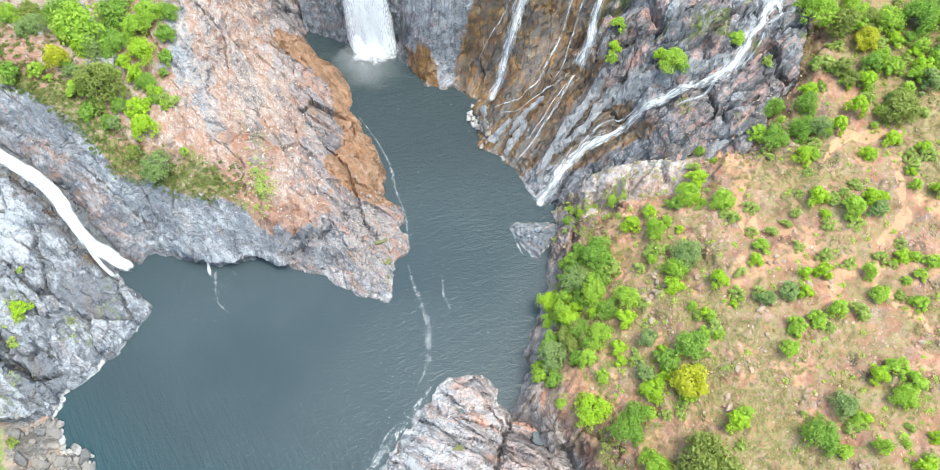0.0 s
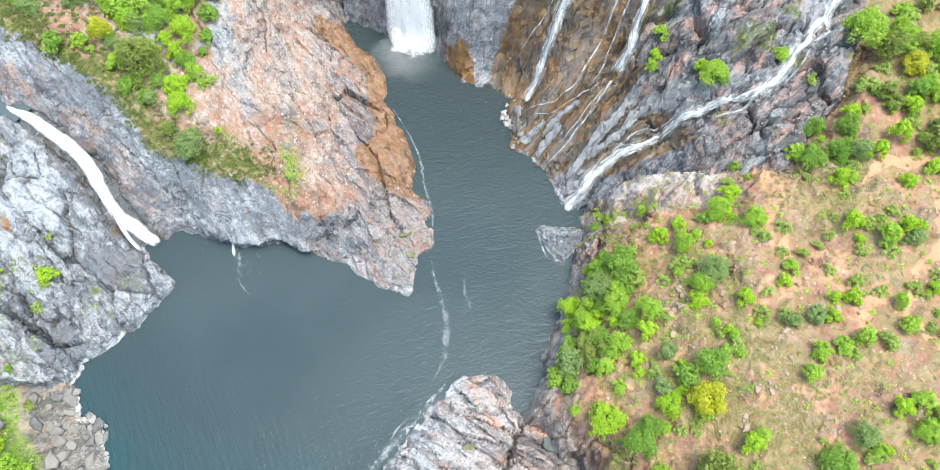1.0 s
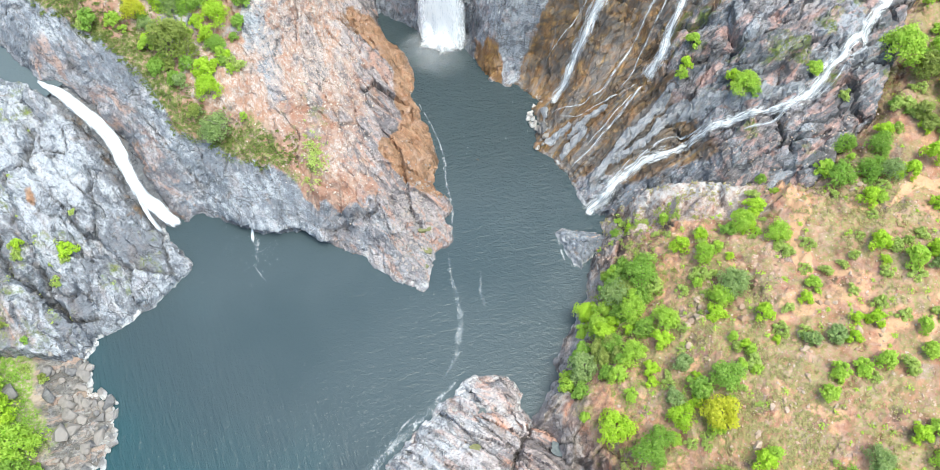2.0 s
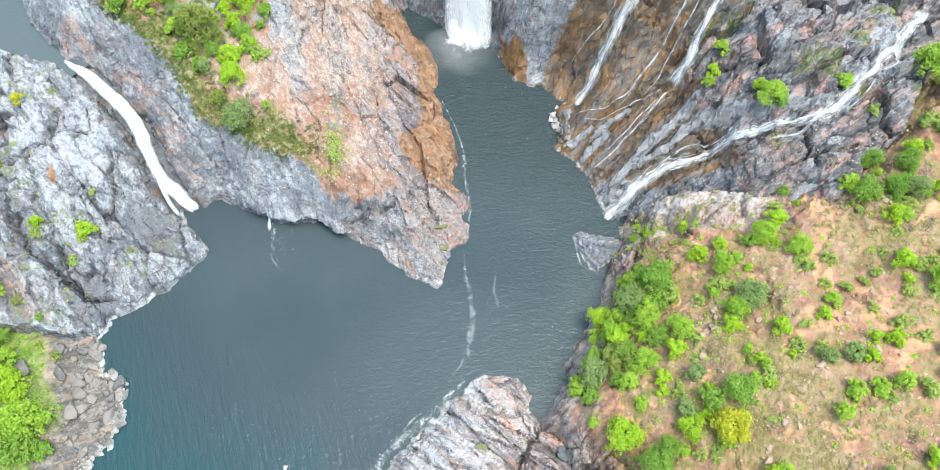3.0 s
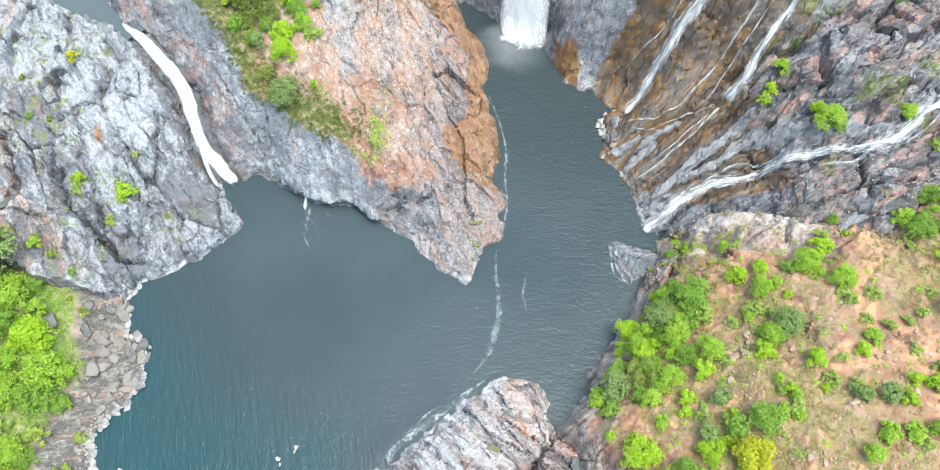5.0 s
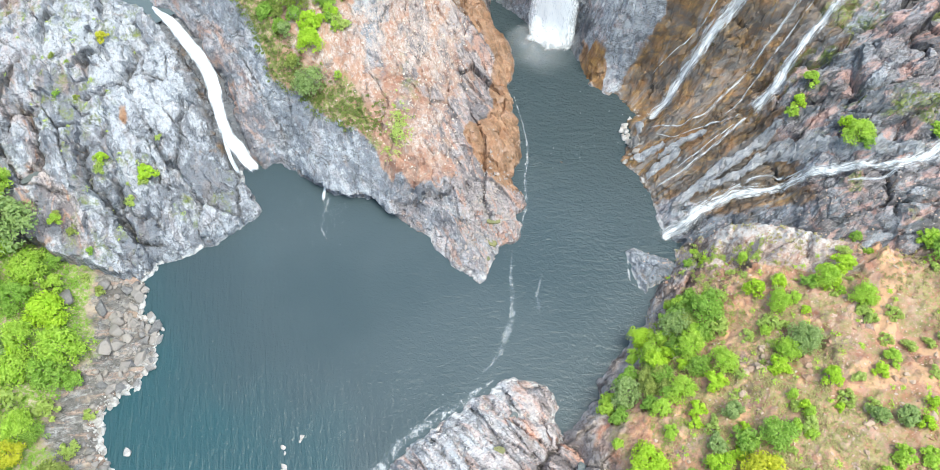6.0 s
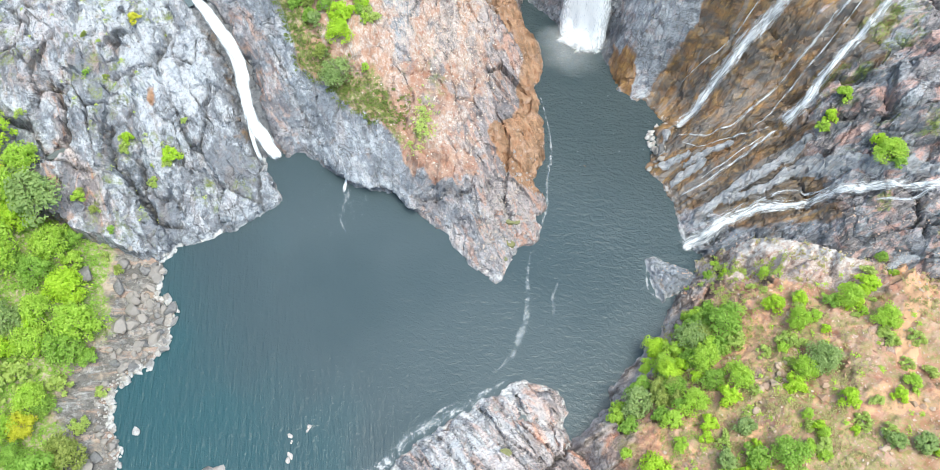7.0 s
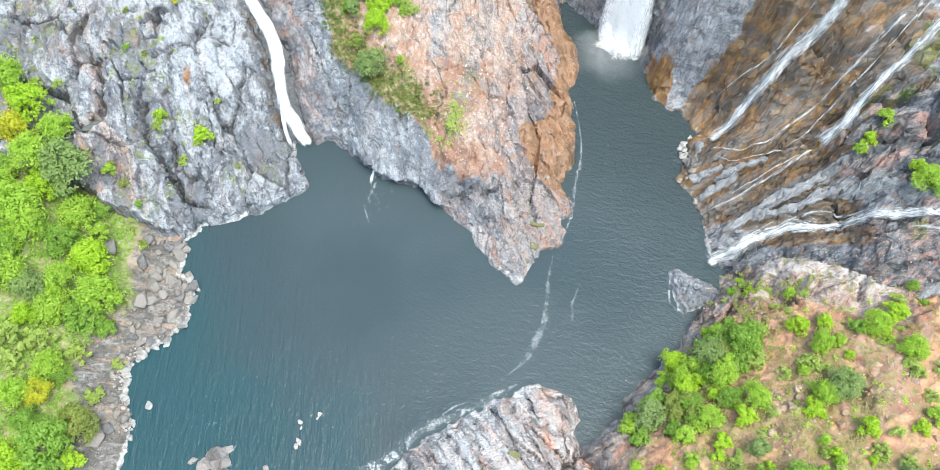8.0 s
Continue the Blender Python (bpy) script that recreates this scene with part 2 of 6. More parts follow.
def falls_cliff(x, y):
    ring = CLIFF_FOOT + CLIFF_SOUTH[1:] + [(125.0, 125.0), (-4.0, 125.0)]
    rx, ry = ragged(x, y, 41, 0.5)
    d = inside(rx, ry, ring)
    foot = away(rx, ry, CLIFF_FOOT)
    wall = prof(foot, (0, 0.3), (1, 4), (3, 10), (6, 18), (10, 26), (14, 30), (40, 35), (90, 42))
    apron = prof(foot, (0, 0.2), (2, 1.6), (7, 5.6), (12, 9.6), (15, 11.2), (17.5, 15.5), (22, 21), (30, 25.5), (50, 31), (90, 38))
    mid = prof(foot, (0, 0.2), (2, 1.4), (4, 3.0), (7, 8), (12, 16), (18, 23), (26, 28), (45, 33), (90, 40))
    a = step(36.5, 42, y - 0.25 * (x - 14))
    b = step(27, 34, y - 0.45 * (x - 22))
    z = wall * a + (1 - a) * (mid * b + apron * (1 - b))
    gully = np.interp(x, [28, 33, 40, 47, 54, 60, 70, 100], [0.2, 3.6, 8.6, 12.6, 16.6, 19.5, 23, 27])
    z = softmin(z, gully + 0.75 * away(x, y, CLIFF_SOUTH), 1.5)
    flat = (1 - a) * (1 - step(12, 17, foot)) * step(3, 7, away(x, y, CLIFF_SOUTH))
    z = z + step(0, 2, d) * (1.35 - 1.05 * np.maximum(np.maximum(flat, 0.8 * np.maximum(b, a)), 0.85 * step(-0.5, 1.5, inside(x, y, PILLAR)))) * rocky(x, y, 301, 15, 1.6, 5.6)
    fan, reach = fan_of(x, y)
    z = z + step(0.5, 3, d) * (1 - 0.85 * slabs_of(x, y)) * np.maximum(flat, 0.3 * b) * (0.75 * facets(fan / 2.2, reach / 9, 46)[0] + 0.3 * facets(fan / 0.8, reach / 4, 47)[0])
    z = z + 0.75 * slabs_of(x, y) * step(0.2, 1.2, d)
    for line in (FALL_A, FALL_B, SIDE):
        z = z - 0.7 * np.exp(-(away(x, y, [(p[0], p[1]) for p in line]) / 1.1) ** 2) * step(0.5, 3, d)
    return np.where(d > 0, np.maximum(z, 0.15), d * 1.5)


def hill(x, y):
    ring = HILL_NORTH + HILL_SHORE + [(125.0, -125.0)]
    rx, ry = ragged(x, y, 51, 0.6)
    d = inside(rx, ry, ring)
    shore = away(rx, ry, HILL_SHORE)
    north = away(rx, ry, HILL_NORTH)
    z = prof(shore, (0, 0.3), (1.2, 3.2), (4, 7.2), (8, 10.4), (14, 14), (22, 17.5), (35, 21), (60, 24.5), (120, 28))
    z = np.where(d > 0, z, 0)
    z = z - 2.5 * (1 - step(0, 5, north)) * step(5, 30, shore)
    z = z + 0.5 * fbm(x / 9, y / 9, 52, 4) + 0.16 * fbm(x / 1.6, y / 1.6, 53, 3)
    craggy = 1 - 0.92 * step(6, 13, shore) * step(2, 7, north)
    ledge = step(0.15, 0.5, fbm(x / 4.5, y / 3.0, 54, 3))
    z = z + step(0, 1.5, d) * np.maximum(craggy * 1.05, 0.30 * ledge) * rocky(x, y, 401, 60, 1.7, 4.2)
    slab = (1 - step(5, 8, north)) * step(30, 33, x) * (1 - step(46, 52, x))
    z = z + slab * (0.7 * facets((x - 0.25 * y) / 6.5, (y + 0.25 * x) / 1.3, 57)[0] - 0.25)
    return np.where(d > 0, np.maximum(z, 0.2), d * 1.6)


def front_beds(x, y):
    """Long beds of rock lying side by side: height, the distance from the joint, a tone for each bed, and the finer beds' height."""
    bx, by = ragged(x, y, 64, 0.25, 2.5)
    u, v = 0.77 * bx - 0.64 * by, 0.64 * bx + 0.77 * by
    height, gap, tone = facets(u / 8.5, v / 1.5, 65)
    return height, gap, tone, facets(u / 3.0, v / 0.55, 68)[0]


def front_rock(x, y):
    rx, ry = ragged(x, y, 61, 0.45, 2.0)
    d = inside(rx, ry, FRONT_SHORE)
    z = prof(d, (0, 0.1), (0.8, 1.0), (2.5, 2.0), (6, 3.2), (12, 5.0), (25, 8))
    beds, gap, _, fine = front_beds(x, y)
    z = z + step(0, 1.2, d) * (0.10 * rocky(x, y, 501, 140, 4.5, 2.2) + 1.0 * beds - 0.45 * np.exp(-gap * 10) + 0.25 * fine)
    z = z - 0.9 * cleft(x, y, FRONT_GULLY, 0.7) - 1.3 * cleft(x, y, FRONT_CRACK, 0.3)
    return np.where(d > 0, np.maximum(z, 0.12), d * 1.0)


def outcrop(x, y):
    rx, ry = ragged(x, y, 91, 0.35, 1.6)
    d = inside(rx, ry, OUTCROP)
    z = prof(d, (0, 0.1), (0.6, 1.0), (1.6, 1.7), (3.5, 2.4)) + step(0, 1.2, d) * (0.12 * (x - 25) + 0.5 * rocky(x, y, 701, 150, 1.8, 2.4))
    return np.where(d > 0, np.maximum(z, 0.12), d * 1.4)


def stream_bed(x, y):
    ring = CHUTE_LEFT + CHUTE_RIGHT[::-1]
    d = inside(x, y, ring)
    z = fall_level(x, y) - 0.45 + 0.2 * rocky(x, y, 601, 120, 3, 2)
    return np.where(d > -2.5, z, z + (d + 2.5) * 2)


def base_ground(x, y):
    r = np.maximum(np.abs(x), np.abs(y - 5))
    valley = step(25, 60, np.abs(x + 15 - 0.05 * y)) + step(40, 70, y)
    z = -4 + 26 * step(52, 80, np.maximum(r - 32, np.abs(y - 5) * (y < 0))) * np.clip(valley, 0, 1)
    return z + step(110, 200, r) * (5 * fbm(x / 90, y / 90, 71) + 14 * fbm(x / 500, y / 500, 72)) * np.clip(valley, 0, 1)


LANDS = [headland, left_rock, left_bank, falls_cliff, hill, front_rock, outcrop, stream_bed]

# ---- materials ----
class Nodes:
    """A short way to write a node material."""

    def __init__(self, name):
        self.mat = bpy.data.materials.new(name)
        self.mat.use_nodes = True
        self.tree = self.mat.node_tree
        self.bsdf = self.tree.nodes["Principled BSDF"]
        self.out = self.tree.nodes["Material Output"]

    def add(self, kind):
        return self.tree.nodes.new(kind)

    def link(self, a, b):
        self.tree.links.new(a, b)

    def feed(self, socket, value):
        if isinstance(value, bpy.types.NodeSocket):
            self.link(value, socket)
        elif isinstance(value, tuple) and len(value) == 3 and socket.type == "RGBA":
            socket.default_value = (*value, 1)
        else:
            socket.default_value = value

    def place(self, angle=0.0, scale=(1, 1, 1)):
        """World position along and across a direction of the plan, each scaled."""
        m = self.add("ShaderNodeMapping")
        m.vector_type = "TEXTURE"
        m.inputs["Rotation"].default_value = (0, 0, radians(angle))
        m.inputs["Scale"].default_value = tuple(1 / v for v in scale)
        self.link(self.add("ShaderNodeNewGeometry").outputs["Position"], m.inputs["Vector"])
        return m.outputs["Vector"]

    def noise(self, vec, scale, detail=4, rough=0.55, warp=0.0):
        n = self.add("ShaderNodeTexNoise")
        self.link(vec, n.inputs["Vector"])
        n.inputs["Scale"].default_value, n.inputs["Detail"].default_value = scale, detail
        n.inputs["Roughness"].default_value, n.inputs["Distortion"].default_value = rough, warp
        return n.outputs["Fac"]

    def cells(self, vec, scale, feature="DISTANCE_TO_EDGE"):
        n = self.add("ShaderNodeTexVoronoi")
        n.feature = feature
        self.link(vec, n.inputs["Vector"])
        n.inputs["Scale"].default_value = scale
        return n.outputs["Distance"]

    def planes(self, vec, scale):
        """Height of a surface broken into flat chips, each tilted its own way."""
        n = self.add("ShaderNodeTexVoronoi")
        self.link(vec, n.inputs["Vector"])
        n.inputs["Scale"].default_value = scale
        arm, tilt, dot = (self.add("ShaderNodeVectorMath") for _ in range(3))
        arm.operation, tilt.operation, dot.operation = "SUBTRACT", "SUBTRACT", "DOT_PRODUCT"
        self.link(vec, arm.inputs[0])
        self.link(n.outputs["Position"], arm.inputs[1])
        self.link(n.outputs["Color"], tilt.inputs[0])
        tilt.inputs[1].default_value = (0.5, 0.5, 0.5)
        self.link(arm.outputs[0], dot.inputs[0])
        self.link(tilt.outputs[0], dot.inputs[1])
        return dot.outputs["Value"]

    def span(self, v, a, b, low=0.0, high=1.0):
        n = self.add("ShaderNodeMapRange")
        n.interpolation_type = "SMOOTHSTEP"
        for key, value in (("Value", v), ("From Min", a), ("From Max", b), ("To Min", low), ("To Max", high)):
            self.feed(n.inputs[key], value)
        return n.outputs["Result"]

    def math(self, op, a, b=0.0):
        n = self.add("ShaderNodeMath")
        n.operation = op
        self.feed(n.inputs[0], a)
        self.feed(n.inputs[1], b)
        return n.outputs[0]

    def mix(self, fac, a, b, blend="MIX"):
        n = self.add("ShaderNodeMix")
        n.data_type, n.blend_type = "RGBA", blend
        self.feed(n.inputs["Factor"], fac)
        self.feed(n.inputs[6], a)
        self.feed(n.inputs[7], b)
        return n.outputs[2]

    def attr(self, name):
        n = self.add("ShaderNodeAttribute")
        n.attribute_name = name
        return n.outputs["Fac"]

    def bump(self, height, strength, distance):
        n = self.add("ShaderNodeBump")
        n.inputs["Strength"].default_value, n.inputs["Distance"].default_value = strength, distance
        self.link(height, n.inputs["Height"])
        return n.outputs["Normal"]

    def finish(self, color, rough, normal=None, **more):
        self.feed(self.bsdf.inputs["Base Color"], color)
        self.feed(self.bsdf.inputs["Roughness"], rough)
        if normal is not None:
            self.link(normal, self.bsdf.inputs["Normal"])
        for key, value in more.items():
            self.feed(self.bsdf.inputs[key.replace("_", " ")], value)
        return self.mat

    def patch(self, name, vec, scale, width=0.5):
        """An attribute's zone with its edge broken up by noise."""
        n = self.noise(vec, scale, 5, 0.65)
        return self.span(self.math("ADD", self.attr(name), self.math("MULTIPLY", self.math("SUBTRACT", n, 0.5), 1.7)), 0.5 - width / 2, 0.5 + width / 2)


def land_material(name, strata, light=(0.50, 0.51, 0.52), dark=(0.19, 0.20, 0.215), pink=(0.47, 0.33, 0.26), grassy=((0.12, 0.15, 0.045), (0.27, 0.28, 0.10), (0.20, 0.32, 0.05)), soils=((0.42, 0.20, 0.12), (0.52, 0.32, 0.22), (0.54, 0.30, 0.175))):
    """Fractured rock with zones of rust, soil, bare earth and turf."""
    n = Nodes(name)
    p = n.place()
    along = n.place(strata, (0.20, 1.0, 0.8))
    big, mid, fine = n.noise(p, 0.13, 4), n.noise(p, 0.7, 8, 0.68, 0.5), n.noise(p, 4.0, 6, 0.7)
    lines = n.noise(along, 1.2, 8, 0.7, 0.8)
    shaken = n.add("ShaderNodeVectorMath")
    wob = n.add("ShaderNodeTexNoise")
    n.link(p, wob.inputs["Vector"])
    wob.inputs["Scale"].default_value, wob.inputs["Detail"].default_value = 0.9, 3
    shaken.operation = "MULTIPLY_ADD"
    n.link(wob.outputs["Color"], shaken.inputs[0])
    shaken.inputs[1].default_value = (0.9, 0.9, 0.9)
    n.link(n.place(strata, (0.6, 1.2, 1.0)), shaken.inputs[2])
    tone = n.math("ADD", n.math("MULTIPLY", mid, 0.42), n.math("ADD", n.math("MULTIPLY", lines, 0.5), n.math("MULTIPLY", big, 0.80)))
    for scale, weight in ((0.42, 0.30), (1.0, 0.30), (2.6, 0.24), (5.5, 0.18)):
        tile = n.add("ShaderNodeTexVoronoi")
        n.link(shaken.outputs[0], tile.inputs["Vector"])
        tile.inputs["Scale"].default_value = scale
        grey = n.add("ShaderNodeSeparateColor")
        n.link(tile.outputs["Color"], grey.inputs[0])
        tone = n.math("ADD", tone, n.math("MULTIPLY", n.math("SUBTRACT", grey.outputs[0], 0.5), weight))
    tone = n.math("ADD", tone, n.math("MULTIPLY", n.math("SUBTRACT", n.attr("tone"), 0.5), 0.85))
    col = n.mix(n.span(tone, 0.68, 1.18), dark, light)
    col = n.mix(n.math("MULTIPLY", n.span(n.math("ADD", lines, n.math("MULTIPLY", big, 0.5)), 0.80, 0.95), 0.4), col, (0.66, 0.67, 0.68))
    col = n.mix(n.math("MULTIPLY", n.span(n.noise(along, 0.5, 6, 0.65, 0.9), 0.50, 0.64), n.attr("pink")), col, pink)
    col = n.mix(n.math("MULTIPLY", n.span(n.noise(p, 0.42, 6, 0.7, 0.4), 0.58, 0.70), 0.45), col, (0.30, 0.19, 0.11))
    col = n.mix(n.math("MULTIPLY", n.patch("blush", p, 0.35, 0.8), 0.85), col, (1.0, 0.80, 0.71), "MULTIPLY")
    # broken fissures, two sizes
    for scale, width, reach in ((0.28, 0.014, 0.7), (1.0, 0.018, 0.72), (2.7, 0.030, 0.6), (5.5, 0.040, 0.45)):
        vein = n.math("ABSOLUTE", n.math("SUBTRACT", n.noise(n.place(strata + 25 * scale, (0.5, 1.1, 0.9)), scale, 4, 0.6, 1.2), 0.5))
        vein = n.math("MULTIPLY", n.span(vein, width, width * 0.25), n.span(n.noise(p, scale * 0.9, 3), 0.46, 0.60))
        col = n.mix(n.math("MULTIPLY", vein, reach), col, (0.06, 0.058, 0.055))
    col = n.mix(n.math("MULTIPLY", n.span(fine, 0.52, 0.72), 0.18), col, dark)
    # near-black for rock cracks and for shade painted into recesses and under the lip
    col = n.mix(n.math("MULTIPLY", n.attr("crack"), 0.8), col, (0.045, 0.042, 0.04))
    # rusty wet stone
    rust = n.mix(n.span(n.noise(along, 0.8, 7, 0.7, 0.8), 0.36, 0.62), n.mix(n.attr("wet"), (0.25, 0.155, 0.095), (0.115, 0.096, 0.08)), n.mix(n.span(mid, 0.42, 0.62), n.mix(n.attr("wet"), (0.35, 0.19, 0.11), (0.225, 0.13, 0.066)), n.mix(n.attr("wet"), (0.45, 0.28, 0.175), (0.33, 0.205, 0.08))))
    rust = n.mix(n.math("MULTIPLY", n.span(n.attr("streak"), 0.60, 0.76), 0.45), rust, (0.275, 0.272, 0.278))
    rust = n.mix(n.math("MULTIPLY", n.math("MULTIPLY", n.span(n.attr("streak"), 0.42, 0.2), n.attr("wet")), 0.5), rust, (0.075, 0.062, 0.052))
    dry = n.math("SUBTRACT", 1.0, n.attr("wet"))
    rust = n.mix(n.math("MULTIPLY", n.math("MULTIPLY", n.span(n.noise(p, 0.55, 7, 0.72, 0.6), 0.50, 0.66), 0.4), dry), rust, (0.46, 0.33, 0.27))
    rust = n.mix(n.math("MULTIPLY", n.math("MULTIPLY", n.span(n.noise(p, 0.20, 6, 0.62, 0.6), 0.42, 0.66), n.attr("wet")), 0.75), rust, (0.112, 0.110, 0.110))
    rust = n.mix(n.math("MULTIPLY", n.math("MULTIPLY", n.span(n.noise(p, 0.27, 6, 0.68, 0.8), 0.52, 0.70), n.attr("wet")), 0.6), rust, (0.31, 0.155, 0.06))
    wet = n.patch("rust", p, 0.45, 0.4)
    col = n.mix(wet, col, rust)
    col = n.mix(n.patch("gold", p, 0.5, 0.6), col, n.mix(n.span(mid, 0.4, 0.62), (0.25, 0.135, 0.06), (0.40, 0.235, 0.09)))
    slab = n.mix(n.span(lines, 0.36, 0.62), (0.23, 0.235, 0.25), (0.39, 0.395, 0.41))
    slab = n.mix(n.math("MULTIPLY", n.span(mid, 0.50, 0.68), 0.5), slab, (0.33, 0.27, 0.23))
    col = n.mix(n.span(n.attr("slab"), 0.3, 0.7), col, slab)
    # soil with gravel
    soil = n.mix(n.span(mid, 0.36, 0.64), soils[0], soils[1])
    soil = n.mix(n.span(big, 0.47, 0.66), soil, soils[2])
    grit = n.span(n.math("ADD", n.cells(shaken.outputs[0], 2.6, "F1"), n.math("MULTIPLY", n.math("SUBTRACT", fine, 0.5), 0.5)), 0.26, 0.08)
    soil = n.mix(n.math("MULTIPLY", grit, n.span(n.noise(p, 0.6, 4, 0.6), 0.46, 0.60)), soil, (0.62, 0.51, 0.42))
    soil = n.mix(n.math("MULTIPLY", n.span(fine, 0.5, 0.72), 0.42), soil, (0.26, 0.155, 0.09))
    soil = n.mix(n.math("MULTIPLY", n.span(n.noise(p, 0.33, 6, 0.75), 0.50, 0.66), 0.5), soil, (0.50, 0.42, 0.34))
    earth = n.patch("soil", p, 0.4, 0.4)
    col = n.mix(earth, col, soil)
    # pale rubble
    rubble = n.mix(n.span(fine, 0.4, 0.6), (0.47, 0.365, 0.32), (0.60, 0.54, 0.50))
    col = n.mix(n.math("MULTIPLY", n.patch("rubble", p, 0.55, 0.4), n.span(n.noise(n.place(strata - 20, (0.55, 1.2, 1.0)), 1.1, 8, 0.78, 0.8), 0.42, 0.60)), col, rubble)
    # bare trodden earth
    col = n.mix(n.patch("bare", p, 0.6, 0.35), col, n.mix(mid, (0.62, 0.33, 0.18), (0.71, 0.47, 0.30)))
    # turf
    turf = n.mix(n.span(mid, 0.35, 0.66), grassy[0], grassy[1])
    turf = n.mix(n.math("MULTIPLY", n.span(fine, 0.45, 0.66), 0.65), turf, grassy[2])
    green = n.math("MULTIPLY", n.patch("grass", p, 0.45, 0.45), n.span(n.noise(p, 2.2, 6, 0.75), 0.38, 0.56))
    col = n.mix(green, col, turf)
    # salt-white tide line
    col = n.mix(n.math("MULTIPLY", n.patch("tide", p, 1.3, 0.4), 0.75), col, (0.68, 0.67, 0.66))
    chips = n.math("ADD", n.planes(shaken.outputs[0], 0.55), n.math("MULTIPLY", n.planes(shaken.outputs[0], 1.5), 0.8))
    height = n.math("ADD", n.math("MULTIPLY", n.noise(p, 1.3, 8, 0.62, 0.4), 0.55), n.math("ADD", n.math("MULTIPLY", lines, 0.55), n.math("MULTIPLY", chips, n.span(n.attr("even"), 0.0, 1.0, 2.6, 0.5))))
    rough = n.math("SUBTRACT", 0.92, n.math("MULTIPLY", n.math("MAXIMUM", wet, n.attr("wet")), 0.45))
    return n.finish(col, rough, n.bump(height, 0.7, 0.34), Specular_IOR_Level=0.35)


def water_material(name, sky_sheen=0.0):
    n = Nodes(name)
    p = n.place()
    swell = n.noise(n.place(8, (0.45, 1.5, 1)), 0.55, 4, 0.6, 0.3)
    chop = n.noise(n.place(-10, (0.9, 1.5, 1)), 1.25, 4, 0.62, 0.6)
    cross = n.noise(n.place(106, (0.28, 1.5, 1)), 1.0, 3, 0.55, 0.35)
    deep = n.span(n.noise(p, 0.035, 3, 0.5), 0.38, 0.62)
    g = n.add("ShaderNodeSeparateXYZ")
    n.link(n.add("ShaderNodeNewGeometry").outputs["Position"], g.inputs[0])
    side = n.math("SUBTRACT", n.math("MULTIPLY", g.outputs["X"], -0.022), n.math("MULTIPLY", g.outputs["Y"], 0.022))
    silt = n.span(n.math("ADD", side, n.math("MULTIPLY", deep, 0.35)), 0.95, 1.65)
    col = n.mix(deep, (0.050, 0.075, 0.086), (0.066, 0.091, 0.102))
    col = n.mix(silt, col, (0.030, 0.080, 0.094))
    # the cliff's dark reflection towards the falls, painted into the water colour
    cliff_reflection = n.span(n.math("ADD", g.outputs["Y"], n.math("MULTIPLY", deep, 8.0)), 10.0, 34.0)
    col = n.mix(cliff_reflection, col, (0.046, 0.068, 0.075))
    # pale sky reflection mixed into the base colour
    col = n.mix(sky_sheen, col, (0.23, 0.275, 0.29))
    rough_water = n.span(n.math("ADD", g.outputs["Y"], n.math("MULTIPLY", g.outputs["X"], 0.6)), 4.0, 46.0, 0.18, 0.9)
    h = n.math("MULTIPLY", n.math("ADD", n.math("MULTIPLY", swell, 0.6), n.math("MULTIPLY", chop, 0.9)), rough_water)
    h = n.math("ADD", h, n.math("MULTIPLY", n.math("MULTIPLY", cross, n.span(side, 0.35, 1.2)), 0.45))
    return n.finish(col, 0.18, n.bump(h, 1.0, 0.55), IOR=1.333, Specular_IOR_Level=0.5)


def white_water(name, cover, tone=(0.93, 0.945, 0.96), most=1.0, hollow=(0.70, 0.755, 0.81), relief=0.9):
    """Torn white water on a sheet whose U runs across and V down the flow, in metres. cover: how much of it is white."""
    n = Nodes(name)
    lay = n.add("ShaderNodeUVMap")
    lay.uv_map = "flow"

    def drawn(scale, detail, warp):
        m = n.add("ShaderNodeMapping")
        m.inputs["Scale"].default_value = scale
        n.link(lay.outputs["UV"], m.inputs["Vector"])
        return n.noise(m.outputs["Vector"], 1.0, detail, 0.68, warp)

    threads, strands, gaps = drawn((9.0, 0.9, 1), 6, 0.8), drawn((3.0, 0.42, 1), 5, 0.8), drawn((0.9, 0.25, 1), 3, 0.6)
    torn = n.math("ADD", n.math("MULTIPLY", threads, 0.40), n.math("ADD", n.math("MULTIPLY", strands, 0.35), n.math("MULTIPLY", gaps, 0.25)))
    v = n.math("ADD", torn, n.math("MULTIPLY", n.math("SUBTRACT", n.attr("body"), 1.0), 0.34 + 0.2 * cover))
    alpha = n.span(v, 0.58 - cover * 0.42, 0.80 - cover * 0.42, 0.0, most)
    # blue-grey shadow between the strands is painted in as the hollow colour
    col = n.mix(n.span(torn, 0.40, 0.56), hollow, tone)
    return n.finish(col, 0.6, n.bump(torn, relief, 0.35), Alpha=alpha)


def foam_material(name, cover, most):
    """Lacy foam lying on the pool."""
    n = Nodes(name)
    p = n.place()
    lace = n.math("ADD", n.math("MULTIPLY", n.noise(p, 3.5, 6, 0.75, 1.0), 0.6), n.math("MULTIPLY", n.noise(p, 0.8, 3, 0.6, 0.6), 0.4))
    v = n.math("ADD", lace, n.math("MULTIPLY", n.math("SUBTRACT", n.attr("body"), 1.0), 0.3))
    alpha = n.span(v, 0.56 - cover * 0.3, 0.72 - cover * 0.3, 0.0, most)
    return n.finish((0.80, 0.84, 0.86), 0.7, None, Alpha=alpha)


